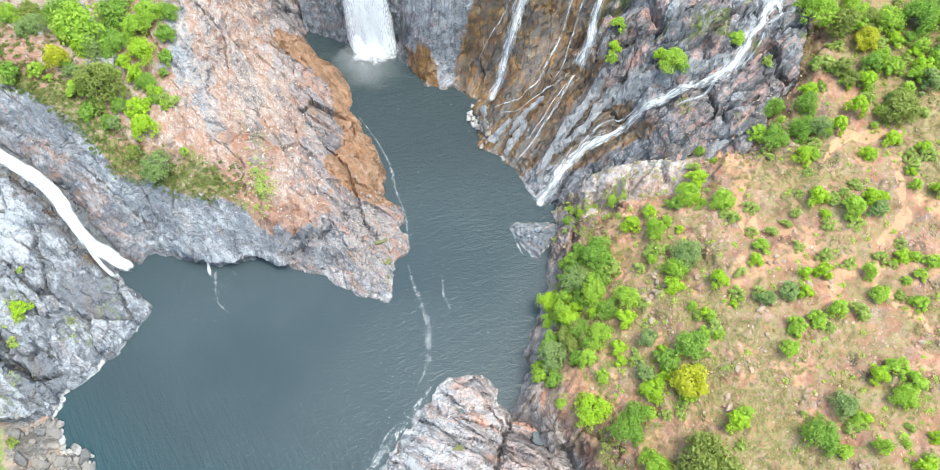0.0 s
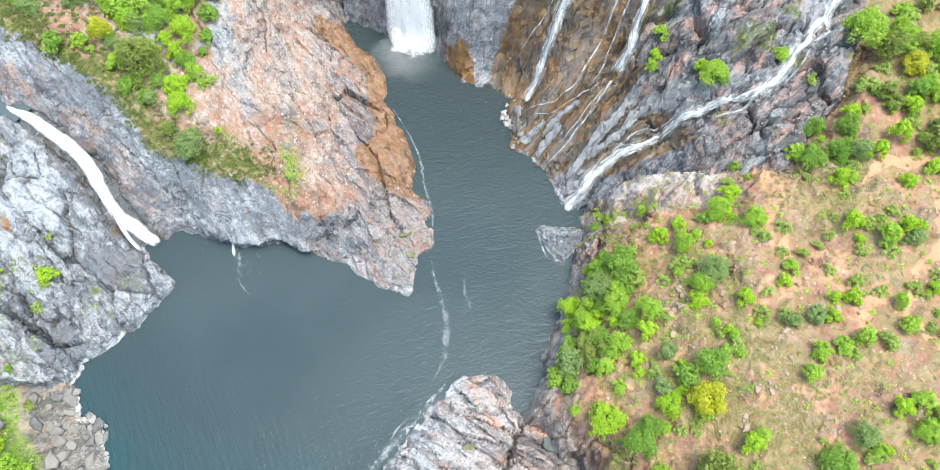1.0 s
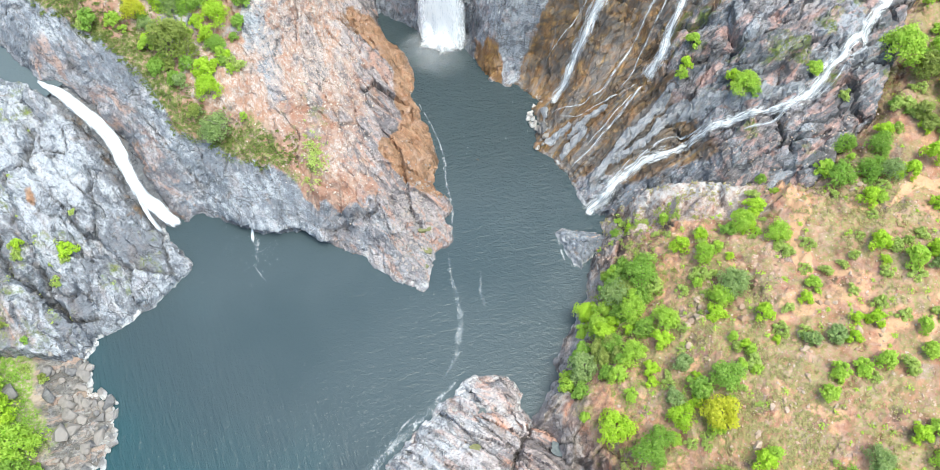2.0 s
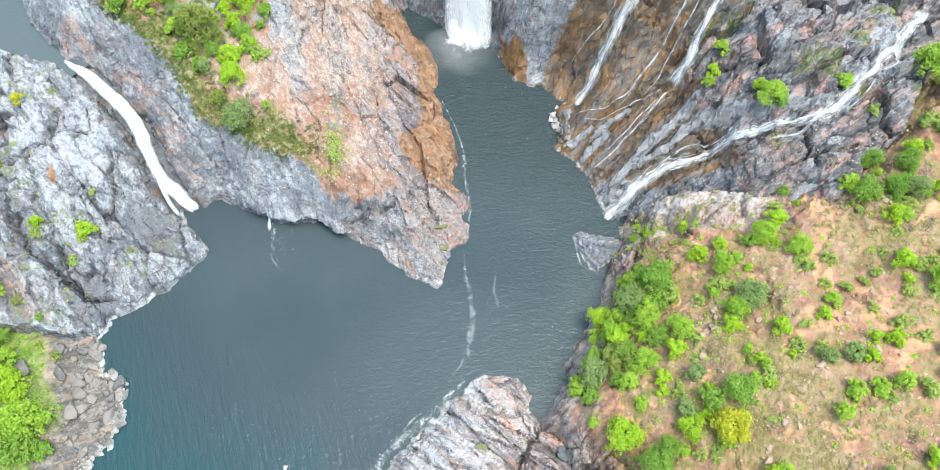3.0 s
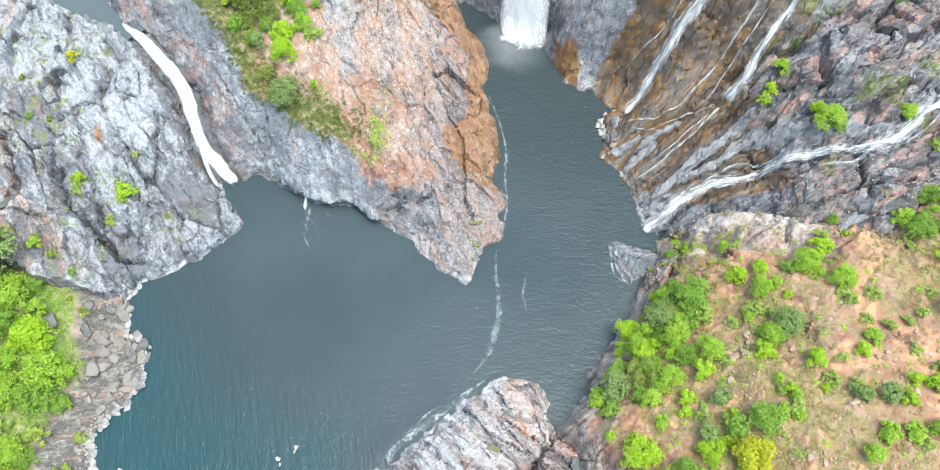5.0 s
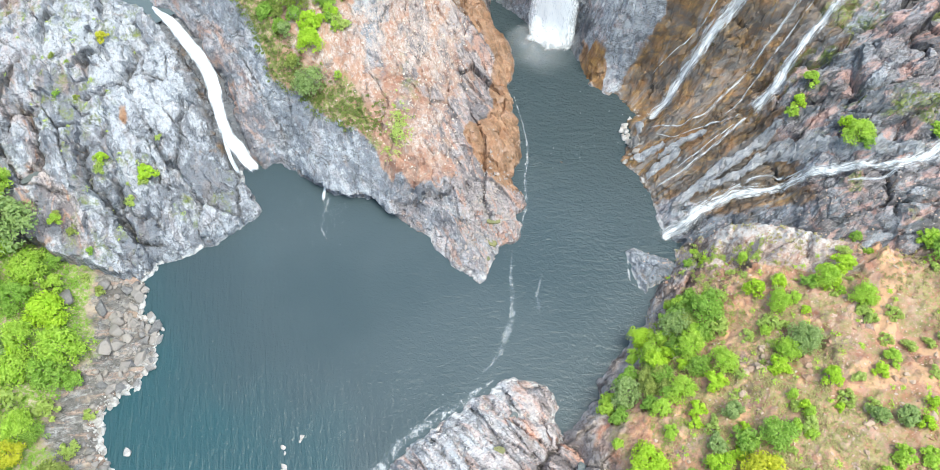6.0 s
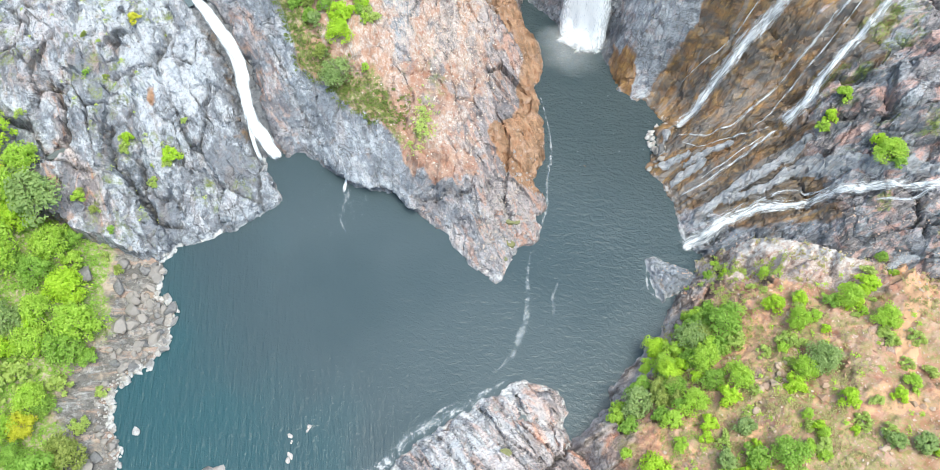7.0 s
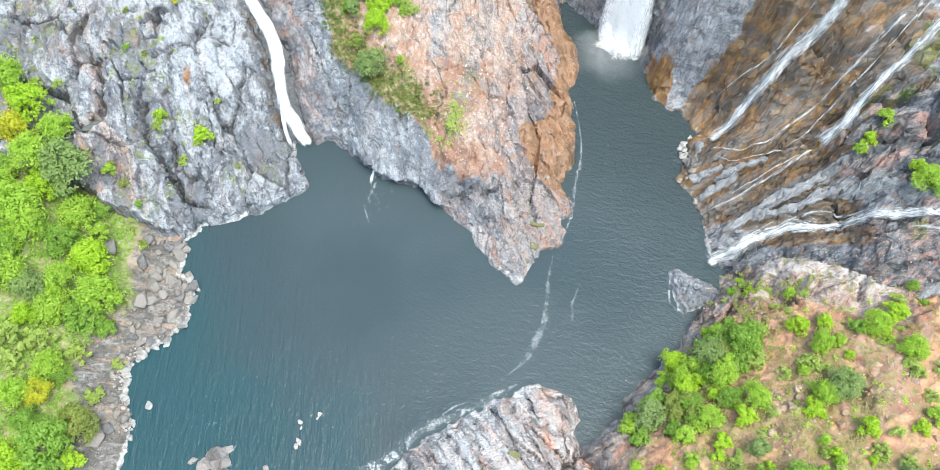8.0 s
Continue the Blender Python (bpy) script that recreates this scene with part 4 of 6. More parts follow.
def left_zones(x, y, z, slope):
    side = away(x, y, CHUTE_LEFT)
    rust = 0.35 * (1 - step(0.8, 2.6, side)) * (1 - step(11, 13.5, z))
    moss = 0.40 * step(0.1, 0.5, fbm(x / 6, y / 6, 121, 3)) * (1 - step(0.8, 1.6, slope))
    _, tone, crack = blocks(x, y, 201, 118, 1.8, 6.0)
    # shade inside the deep clefts and the round hole, put into the colour
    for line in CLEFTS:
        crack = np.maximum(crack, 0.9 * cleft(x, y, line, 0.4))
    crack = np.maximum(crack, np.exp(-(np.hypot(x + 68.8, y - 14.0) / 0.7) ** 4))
    rust = np.maximum(rust, 0.9 * np.exp(-((x + 57.2) ** 2 / 0.35 + (y - 16.4) ** 2 / 1.6)))
    far = 1 - step(-66, -57, x)
    vein = np.exp(-(away(*ragged(x, y, 125, 0.8), [(-70.0, 13.0), (-66.5, 6.8), (-61.5, 1.0), (-58.5, -3.0)]) / 1.3) ** 2)
    crack = np.maximum(crack, 0.75 * (1 - step(0.7, 1.9, side + 0.6 * vnoise(x, y, 124))) * (1 - step(11, 13.5, z)))
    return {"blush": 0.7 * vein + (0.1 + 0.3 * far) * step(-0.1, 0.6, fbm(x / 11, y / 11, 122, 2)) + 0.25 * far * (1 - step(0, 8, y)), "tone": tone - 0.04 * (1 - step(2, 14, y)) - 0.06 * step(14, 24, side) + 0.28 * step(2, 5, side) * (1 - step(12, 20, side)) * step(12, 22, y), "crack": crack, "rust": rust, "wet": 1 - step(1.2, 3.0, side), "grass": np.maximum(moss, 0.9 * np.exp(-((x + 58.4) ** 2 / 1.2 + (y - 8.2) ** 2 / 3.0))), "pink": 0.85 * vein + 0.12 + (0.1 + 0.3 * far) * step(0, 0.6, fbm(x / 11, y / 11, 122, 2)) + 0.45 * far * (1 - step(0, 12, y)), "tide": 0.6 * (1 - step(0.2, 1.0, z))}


def bank_zones(x, y, z, slope):
    shore = away(x, y, BANK_SHORE)
    return {"soil": 0.25 + 0.7 * step(5, 9, shore), "grass": step(4.0, 9.5, shore + 1.6 * vnoise(x / 3, y / 3, 127)) * 0.95, "pink": 0.8 + 0 * x, "tone": 0.46 + 0.25 * vnoise(x / 2.2, y / 2.2, 128), "bare": 0.14 * step(3, 5, shore) * (1 - step(7, 11, shore)), "tide": 0.6 * (1 - step(0.1, 0.9, shore))}


def cliff_zones(x, y, z, slope):
    foot, south = away(x, y, CLIFF_FOOT), away(x, y, CLIFF_SOUTH)
    fan, reach = fan_of(x, y)
    band = fbm(fan / 2.4, reach / 16, 132, 4, 0.6)
    streak = 0.5 + 0.5 * fbm(fan / 0.9, reach / 9, 135, 3, 0.6)
    apron = (1 - step(15, 19, foot)) * step(4.0, 7, south) * step(20, 23, x)
    wall = step(17, 22, y - 0.45 * (x - 22) + 2.0 * fbm(x / 5, y / 5, 137, 3)) * (1 - step(22, 32, foot)) * step(16.5, 19, x - 0.15 * (y - 38))
    pillar = 1.1 * step(-0.6, 0.8, inside(*ragged(x, y, 138, 0.5), PILLAR_STAIN))
    rust = np.maximum(apron * (0.62 + 0.38 * step(-0.6, -0.1, band)), np.maximum(wall * step(-1.2, -0.6, band), pillar))
    grass = 0.55 * step(0.25, 0.6, fbm(x / 4, y / 4, 133, 3)) * step(16, 22, foot)
    _, tone, crack = blocks(x, y, 301, 15, 1.6, 5.6)
    stack = step(-0.4, 0.8, inside(*ragged(x, y, 139, 0.5), PILLAR))
    smooth = np.maximum(stack, 1 - step(1, 4, x))
    slab = slabs_of(x, y) * step(0.3, 1, foot)
    return {"gold": np.maximum(0.62 * np.minimum(pillar, 1), 0.32 * wall * (1 - stack) * step(0.0, 0.5, fbm(x / 5, y / 5, 140, 3))), "even": np.maximum(np.maximum(smooth, 0.8 * slab), 0.85 * wall), "blush": 0.6 * step(13, 18, foot) * step(-0.6, 0.2, fbm(x / 7, y / 7, 136, 3)), "streak": streak, "slab": slab, "tone": tone * (1 - smooth) + 0.78 * smooth, "crack": crack * (1 - 0.6 * apron) * (1 - 0.7 * smooth), "rust": np.where(pillar > 0.5, pillar, rust * (1 - stack)), "grass": grass, "pink": 0.3 + 0.7 * step(14, 20, foot), "wet": np.maximum(apron, wall) * (1 - stack), "tide": 0.45 * (1 - step(0.3, 1.2, z)) * step(20, 24, x + 2.0 * vnoise(x, y, 134))}


TRACK_A = [(51.6, 3.6), (52.4, -1.0), (50.6, -4.5), (50.7, -9.5)]
TRACK_B = [(72.0, -6.0), (69.8, -13.1), (66.1, -16.2), (61.0, -21.1), (63.8, -26.3), (65.5, -31.0), (70.0, -36.0)]
TRACK_C = [(59.0, -1.5), (63.0, -3.0), (68.0, 0.0), (75.0, -2.0)]


def hill_zones(x, y, z, slope):
    shore, north = away(x, y, HILL_SHORE), away(x, y, HILL_NORTH)
    soil = step(5, 11, shore + 2 * vnoise(x / 4, y / 4, 141)) * step(2.5, 6, north)
    soil = soil * (1 - 0.55 * step(0.15, 0.5, fbm(x / 4.5, y / 3.0, 54, 3)))
    bare = np.zeros_like(x)
    for line, wide in ((TRACK_A, 1.0), (TRACK_B, 0.55), (TRACK_C, 0.7)):
        bare = np.maximum(bare, 1 - step(0.3 * wide, 1.7 * wide, away(x, y, line) + 0.6 * fbm(x / 2.5, y / 2.5, 142, 3)))
    bare = np.maximum(bare, 0.85 * np.exp(-((x - 52.5) ** 2 + (y - 1.0) ** 2) / 9.0))
    bare = np.maximum(bare, 0.45 * step(5, 8, shore) * (1 - step(11, 19, shore)))
    bare = np.maximum(bare, 0.55 * step(0.2, 0.7, fbm(x / 7, y / 7, 143, 3)) * soil)
    grass = soil * (0.58 + 0.36 * step(-0.4, 0.6, fbm(x / 10, y / 10, 144, 3))) + 0.5 * step(2, 5, shore) * (1 - soil)
    _, tone, crack = blocks(x, y, 401, 60, 1.7, 4.2)
    rim = 1 - step(1.6, 3.4, shore + 0.8 * vnoise(x / 2, y / 2, 145))
    soil, grass, bare = soil * (1 - rim), grass * (1 - rim), bare * (1 - rim)
    slab = 1.25 * (1 - step(5, 8, north)) * step(31, 34, x) * (1 - step(46, 52, x))
    return {"blush": 0.8 * (1 - rim), "tone": tone + 0.3 * slab + 0.22 * rim, "crack": crack * (1 - 0.8 * soil), "rubble": slab, "soil": np.maximum(soil, 0.45 * step(3, 5, shore)) * (1 - np.minimum(slab, 1)), "bare": bare * (1 - np.minimum(slab, 1)), "grass": grass * (1 - bare) * (1 - np.minimum(slab, 1)), "pink": 0.75 * (1 - rim) + 0.4 * slab, "tide": np.maximum(0.5 * (1 - step(0.3, 1.2, z)), 0.42 * slab * (1 - step(2.0, 4.5, north)))}


def front_zones(x, y, z, slope):
    d = inside(x, y, FRONT_SHORE)
    east = step(8, 16, x + 0.5 * y + 10)
    _, tone, crack = blocks(x, y, 501, 140, 3.6, 2.6)
    _, gap, bed_tone, _ = front_beds(x, y)
    tone = 0.35 * tone + 0.65 * bed_tone
    # joints between beds darkened as painted contact shade, plus the rock's own cracks
    crack = np.maximum(np.maximum(0.35 * crack, 0.6 * np.exp(-(gap / 0.09) ** 2) * step(-0.5, 0.2, vnoise(x / 2.5, y / 2.5, 66))), cleft(x, y, FRONT_CRACK, 0.28))
    right = step(-0.8, 0.8, (x - 12.0) * 0.88 + (y + 25.0) * -0.47)
    return {"blush": 0.3 + 0.35 * step(2, 10, x - 0.3 * (y + 20)) + 0.4 * right, "tone": tone + 0.12 - 0.25 * right - 0.3 * (1 - step(-6, 0, x)) * (1 - step(-27, -22, y)), "crack": crack, "pink": 0.55 + 0.45 * step(2, 10, x - 0.3 * (y + 20)), "soil": 0.6 * right * east * step(2, 6, d), "tide": 0.45 * (1 - step(0.4, 1.3, z)), "grass": 0.1 * step(5, 9, d)}


def bed_zones(x, y, z, slope):
    return {"rust": 0.22 + 0 * x, "wet": 1.0 + 0 * x, "tone": 0.0 * x}


def head_pieces(x, y, z, masks):
    west, east = away(x, y, CHUTE_RIGHT[::-1] + HEAD_WEST[1:]), away(x, y, HEAD_EAST)
    return np.where((x > -14) & (y < np.interp(x, [-14, -9, -6.5, -4], [11.0, 11.8, 14.5, 17.0])), 3, np.where((east < 6) & (east < west) & (y > 15), 2, np.where(west > 2.4 + 5.1 * step(14, 24, -x), 1, 0)))


def cliff_pieces(x, y, z, masks):
    foot = away(x, y, CLIFF_FOOT)
    return np.where((x < 20) & (y > 36), 2, np.where(y - 0.45 * (x - 22) > 28, 1, np.where(foot < 16, 0, 3)))


def hill_pieces(x, y, z, masks):
    return np.where(masks["rubble"] > 0.5, 2, np.where(masks["soil"] > 0.38, 0, 1))


# ---- the large structure ----
gx = np.concatenate([-np.geomspace(4000, 130, 34), np.linspace(-126, 126, 64), np.geomspace(130, 4000, 34)])
ax, ay = np.meshgrid(gx, gx)
tagged(sheet("ground", ax, ay, base_ground(ax, ay), FAR_LAND, None, {"soil": 0.8 + 0 * ax, "grass": 0.85 * step(80, 120, np.maximum(np.abs(ax), np.abs(ay))), "pink": 0.5 + 0 * ax}), "dry scrub plateau around the gorge", "ground", kind="structure")

wx, wy = np.meshgrid(np.linspace(-75, 60, 46), np.linspace(-400, 75, 96))
tagged(sheet("water", wx, wy, 0 * wx, WATER), "dark grey-green river pool, lightly rippled", "water", kind="structure")
ring_x, ring_y = np.meshgrid(np.linspace(-106, -52, 216), np.linspace(28, 84, 224))
upper = (stream_bed(ring_x, ring_y) > RIVER_Z - 1.2) & (inside(ring_x, ring_y, CHUTE_LEFT + CHUTE_RIGHT[::-1]) > -0.4)
tagged(sheet("upper_water", ring_x, ring_y, 0 * ring_x + RIVER_Z + 0.05, UPPER_WATER, upper & (fall_level(ring_x, ring_y) > RIVER_Z - 0.6)), "calm pale grey river above the white chute", "water", kind="structure")

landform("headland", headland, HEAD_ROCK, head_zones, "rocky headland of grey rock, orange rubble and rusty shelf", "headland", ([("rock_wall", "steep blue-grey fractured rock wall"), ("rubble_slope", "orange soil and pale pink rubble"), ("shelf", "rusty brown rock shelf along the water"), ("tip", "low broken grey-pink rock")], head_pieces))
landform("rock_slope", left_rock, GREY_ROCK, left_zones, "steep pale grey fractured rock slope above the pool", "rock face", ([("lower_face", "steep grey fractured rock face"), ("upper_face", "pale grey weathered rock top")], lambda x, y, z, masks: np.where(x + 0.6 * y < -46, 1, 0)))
landform("river_bank", left_bank, BANK_SOIL, bank_zones, "grassy river bank with a stony shore", "river bank", ([("shore", "bare stony strip along the water"), ("slope", "bright green grassy slope")], lambda x, y, z, masks: np.where(masks["grass"] > 0.4, 1, 0)))
landform("waterfall_cliff", falls_cliff, CLIFF_ROCK, cliff_zones, "grey cliff streaked rusty brown and wet under waterfalls", "cliff", ([("apron", "streaked grey and brown rock slabs"), ("wall", "wet rusty brown rock face"), ("pillar", "smooth pale grey rock pillar"), ("buttress", "blocky grey and pink rock buttress")], cliff_pieces))
landform("hillside", hill, HILL_SOIL, hill_zones, "stony orange hillside with dry grass and a rocky edge", "hillside", ([("slope", "stony orange soil with dry grass"), ("rocky_edge", "reddish broken rock above the water"), ("slab", "pale pinkish-white rock slab")], hill_pieces))
landform("front_rock", front_rock, FRONT_ROCK, front_zones, "pale pink and grey layered rock at the water's edge", "rock")
landform("rock_outcrop", outcrop, HEAD_ROCK, lambda x, y, z, slope: {"tone": blocks(x, y, 701, 150, 1.8, 2.4)[1] - 0.22, "tide": 0.6 * (1 - step(0.2, 0.7, z)), "pink": 0.2 + 0 * x}, "grey wedge of rock jutting into the pool", "rock")
landform("stream_bed", stream_bed, CLIFF_ROCK, bed_zones, "wet brown stone bed under the white chute", "rock bed")

# ---- running water ----
slide = new("chute")
tagged(slide, "dense white water sliding down a rock chute", "waterfall")
flow("current", [(-38.4, 15.0, 2.2), (-39.3, 15.7, 2.8), (-41.3, 17.1, 3.5), (-43.0, 18.6, 3.1), (-44.5, 20.9, 2.6), (-45.6, 23.7, 2.7), (-47.2, 27.0, 3.2), (-49.5, 30.0, 3.3), (-53.2, 33.0, 2.7), (-55.6, 34.5, 1.9), (-57.2, 35.6, 1.0)], WHITE_DENSE, 0.8, "", "", across=17, wild=0.35, ground=lambda x, y: np.maximum(fall_level(x, y), 0)).parent = slide
flow("side_spill", [(-40.9, 13.5, 1.0), (-42.0, 15.0, 1.2), (-43.2, 16.6, 1.1), (-44.0, 18.4, 0.9), (-44.5, 20.2, 0.7)], WHITE_DENSE, 0.9, "narrow white side spill", "", wild=0.5).parent = slide
fall_a = flow("waterfall", [(x, y, 2.4 * w) for x, y, w in FALL_A], WHITE_VEIL, 0.75, "narrow white waterfall down a brown rock face", "waterfall", group="cliff waterfalls", wild=0.4, across=13)
fall_b = flow("waterfall", [(x, y, 2.1 * w) for x, y, w in FALL_B], WHITE_VEIL, 0.75, "thin white waterfall beside the grey buttress", "waterfall", group="cliff waterfalls", wild=0.35, across=13)
for fall, line in ((fall_a, FALL_A), (fall_b, FALL_B)):
    flow("core", [(x, y, 0.9 * w) for x, y, w in line], WHITE_CORE, 0.95, "dense white core of the fall", "", across=9, wild=0.4).parent = fall
brook = flow("stream", [(x, y, 2.1 * w) for x, y, w in SIDE], WHITE_THIN, 0.6, "white stream running down grey rock into the pool", "stream", across=13, wild=0.45)
core = flow("current", [(x, y, 0.75 * w) for x, y, w in SIDE], WHITE_CORE, 0.75, "dense white core of the stream", "", across=9, wild=0.45)
core.parent = brook
THREADS = [
    [(25.3, 18.3, 1.0), (28.0, 19.8, 0.8), (30.3, 21.3, 0.8), (33.8, 23.4, 0.7), (36.5, 26.0, 0.7), (37.8, 26.8, 0.6)],
    [(23.4, 29.9, 0.4), (26.6, 28.9, 0.45), (29.2, 28.3, 0.5), (32.2, 28.9, 0.6), (33.8, 30.6, 0.8), (36.7, 34.0, 0.9), (38.7, 36.3, 0.9), (44.0, 42.0, 0.7)],
    [(33.8, 27.0, 0.35), (36.0, 28.9, 0.5), (38.8, 33.2, 0.5), (41.0, 36.0, 0.5), (47.0, 44.0, 0.5)],
    [(24.5, 28.2, 0.35), (28.3, 26.6, 0.4), (32.6, 27.0, 0.4), (36.8, 26.9, 0.4)],
    [(31.0, 13.4, 0.6), (33.8, 15.0, 0.6), (36.1, 16.5, 0.5), (40.7, 17.4, 0.5), (44.6, 16.4, 0.4)],
    [(47.0, 12.6, 1.0), (49.4, 12.4, 0.9), (51.6, 12.3, 0.9), (54.2, 13.5, 0.7)],
    [(23.5, 38.6, 0.3), (25.5, 39.4, 0.3), (30.0, 40.9, 0.4), (33.0, 44.0, 0.3)],
    [(27.8, 20.6, 0.35), (30.6, 22.6, 0.4), (33.8, 24.6, 0.4), (36.6, 26.4, 0.3)],
    [(29.6, 12.9, 0.5), (32.0, 14.8, 0.4), (35.0, 16.9, 0.35)],
    [(61.6, 18.4, 0.9), (65.6, 20.1, 0.9), (67.6, 23.4, 0.9), (71.0, 29.0, 0.8)],
    [(57.0, 13.6, 0.5), (60.0, 15.6, 0.6), (62.4, 18.0, 0.5)],
]
for line in THREADS:
    flow("trickle", [(x, y, 1.35 * w) for x, y, w in line], WHITE_VEIL, 0.4, "thin thread of white water over brown rock", "trickle", across=5, group="trickles on the cliff", wild=0.7)


def main_fall():
    """The main fall: a curtain in front of the recess, in three layers."""
    root = new("main_waterfall")
    for k, (material, width, out) in enumerate(((FALL_WHITE, 8.4, 0.0), (FALL_WHITE, 8.0, 0.7), (FALL_FRONT, 7.4, 1.4))):
        v = np.linspace(0, 32, 110)
        u = np.linspace(-0.5, 0.5, 29)
        uu, vv = np.meshgrid(u, v)
        wide = width * (1.18 - 0.3 * vv / 32)
        fold = 0.35 * vnoise(uu * 9 + k, vv / 9, 151 + k) + 0.5 * vnoise(uu * 3, vv / 14, 161 + k)
        x = 7.1 + uu * wide + 0.25 * fold
        lean = 6.0 * (vv / 32) ** 0.75
        y = 48.6 - out + lean + 0.30 * (x - 7.0) * -1.0 + fold
        body = (1 - np.abs(2 * uu) ** 5) * np.minimum(1, 0.55 + vv / 4)
        ob = sheet("curtain", x, y, vv - 0.2, material, None, {"body": body}, (uu * wide, 32 - vv))
        ob.parent = root
    return tagged(root, "broad white waterfall plunging into the pool", "waterfall")


main_fall()


def foam_patch(name, line, label, group="", material=None, cell=0.2):
    pts = [(x, y, w) for x, y, w in line]
    return flow(name, pts, material or FOAM, 0.0, label, "foam", cell, lambda x, y: 0 * x + 0.035, 7, group, 0.6)


FOAM_LINE = [(1.4, 36.0, 0.3), (3.3, 31.2, 0.5), (4.6, 26.2, 0.8), (5.2, 22.8, 1.2), (5.0, 18.8, 0.9), (5.5, 15.0, 1.3), (5.5, 12.6, 0.8), (5.2, 10.0, 0.45), (4.4, 7.0, 0.3)]
foam_patch("foam_line", FOAM_LINE, "wavering line of white foam on the water")
FOAM_TAIL = [(4.0, 6.4, 0.5), (4.1, 4.0, 1.2), (4.4, 0.6, 1.5), (4.8, -4.0, 2.0), (4.6, -8.0, 2.4), (4.0, -10.8, 2.0), (3.0, -12.2, 1.4), (1.4, -14.4, 0.8)]
foam_patch("foam_line", FOAM_TAIL, "broad faint trail of foam on the pool", material=FAINT_FOAM)
foam_patch("foam_line", [(9.0, 3.4, 0.8), (8.6, -0.4, 1.2), (8.8, -4.0, 0.9)], "faint smear of foam on the pool", material=FAINT_FOAM)
SURF = [(4.0, -14.2, 0.8), (2.0, -16.2, 1.4), (0.0, -18.2, 1.6), (-4.4, -21.4, 2.6), (-7.8, -24.6, 3.0), (-12.2, -30.2, 3.6), (-16.8, -37.6, 3.6)]
foam_patch("surf", SURF, "white surf lapping the pale rock", material=SURF_FOAM)
foam_patch("surf", [(-2.0, -18.6, 0.5), (-4.6, -20.4, 0.9), (-6.2, -22.6, 0.6)], "broken flecks of foam off the pale rock")
foam_patch("surf", [(21.9, 8.3, 0.5), (22.1, 5.0, 0.7), (22.6, 2.4, 0.7), (24.6, 0.9, 0.5)], "white rim of foam round the rock outcrop")
foam_patch("foam_streak", [(-26.7, 13.2, 2.0), (-26.3, 10.8, 1.9), (-26.2, 8.4, 1.0), (-26.5, 6.3, 0.6), (-24.6, 3.8, 0.7)], "thin foam drifting from a small spill", material=SURF_FOAM)
flow("trickle", [(-26.7, 10.6, 1.5), (-26.9, 12.0, 1.2), (-27.0, 13.4, 0.8), (-27.2, 14.6, 0.6)], WHITE_DENSE, 0.4, "small white spill off the headland's wall", "trickle", 0.15, None, 5)
foam_patch("splash", [(2.4, 49.0, 1.6), (5.0, 48.0, 2.4), (8.0, 47.2, 2.6), (11.0, 46.8, 1.6)], "white churned water at the fall's foot", material=CHURN)


def spray(x, y, radius, height, label, material=SPRAY, name="spray", squash=1.0):
    """Spray or boiling foam: an uneven dome that fades towards its rim."""
    a, r = np.meshgrid(np.linspace(0, math.tau, 73), np.linspace(0.02, 1, 24))
    wide = radius * r * (1 + 0.22 * vnoise(3 * np.cos(a), 3 * np.sin(a) + r, 181))
    px, py = x + wide * np.cos(a) * 1.3, y + wide * np.sin(a) * squash
    billow = height * (1 - r ** 2) * (1 + 0.35 * fbm(px / 1.3, py / 1.3, 182, 3))
    ob = sheet(name, px, py, 0.06 + np.maximum(billow, 0), material, None, {"body": (1 - r) ** 0.8})
    return tagged(ob, label, "spray")


spray(6.9, 48.0, 3.6, 1.8, "white water boiling up at the fall's foot", BOIL, "boiling_water", 0.7)
spray(7.2, 46.6, 6.4, 3.2, "thin white spray drifting at the fall's foot")
spray(3.2, 46.6, 4.6, 3.0, "faint spray drifting over the dark recess")
spray(4.6, 43.4, 3.6, 1.2, "faint spray drifting off over the pool")
spray(25.4, 31.2, 1.6, 0.8, "white spray where a cliff fall meets the pool", squash=0.8)
spray(38.0, 26.0, 1.7, 0.7, "white spray on the ledge under a cliff fall", squash=0.8)


def flecks():
    """Scattered flecks of foam on the pool."""
    rng = random.Random(77)
    pos, faces = [], []
    for cx, cy, spread, count in ((22.0, 14.0, 3.2, 90), (-25.5, 8.0, 2.2, 60), (-1.0, -17.5, 2.4, 30), (-31.0, 9.5, 2.4, 40), (14.0, -12.0, 4.0, 26), (13.5, 30.0, 5.0, 30)):
        for _ in range(count):
            x, y, s, a = rng.gauss(cx, spread), rng.gauss(cy, spread), rng.uniform(0.02, 0.055), rng.uniform(0, math.tau)
            k = len(pos)
            for j in range(5):
                b = a + j * math.tau / 5
                r = s * rng.uniform(0.5, 1.3)
                pos.append((x + 1.7 * r * math.cos(b), y + r * math.sin(b), 0.03))
            faces.append(tuple(range(k, k + 5)))
    me = bpy.data.meshes.new("foam_flecks")
    me.from_pydata(pos, [], faces)
    me.materials.append(stone_material("white_flecks", (0.6, 0.63, 0.64), (0.75, 0.77, 0.78), (0.5, 0.54, 0.56)))
    return tagged(new("foam_flecks", me), "small white flecks of foam on the pool", "foam", kind="stuff")


flecks()

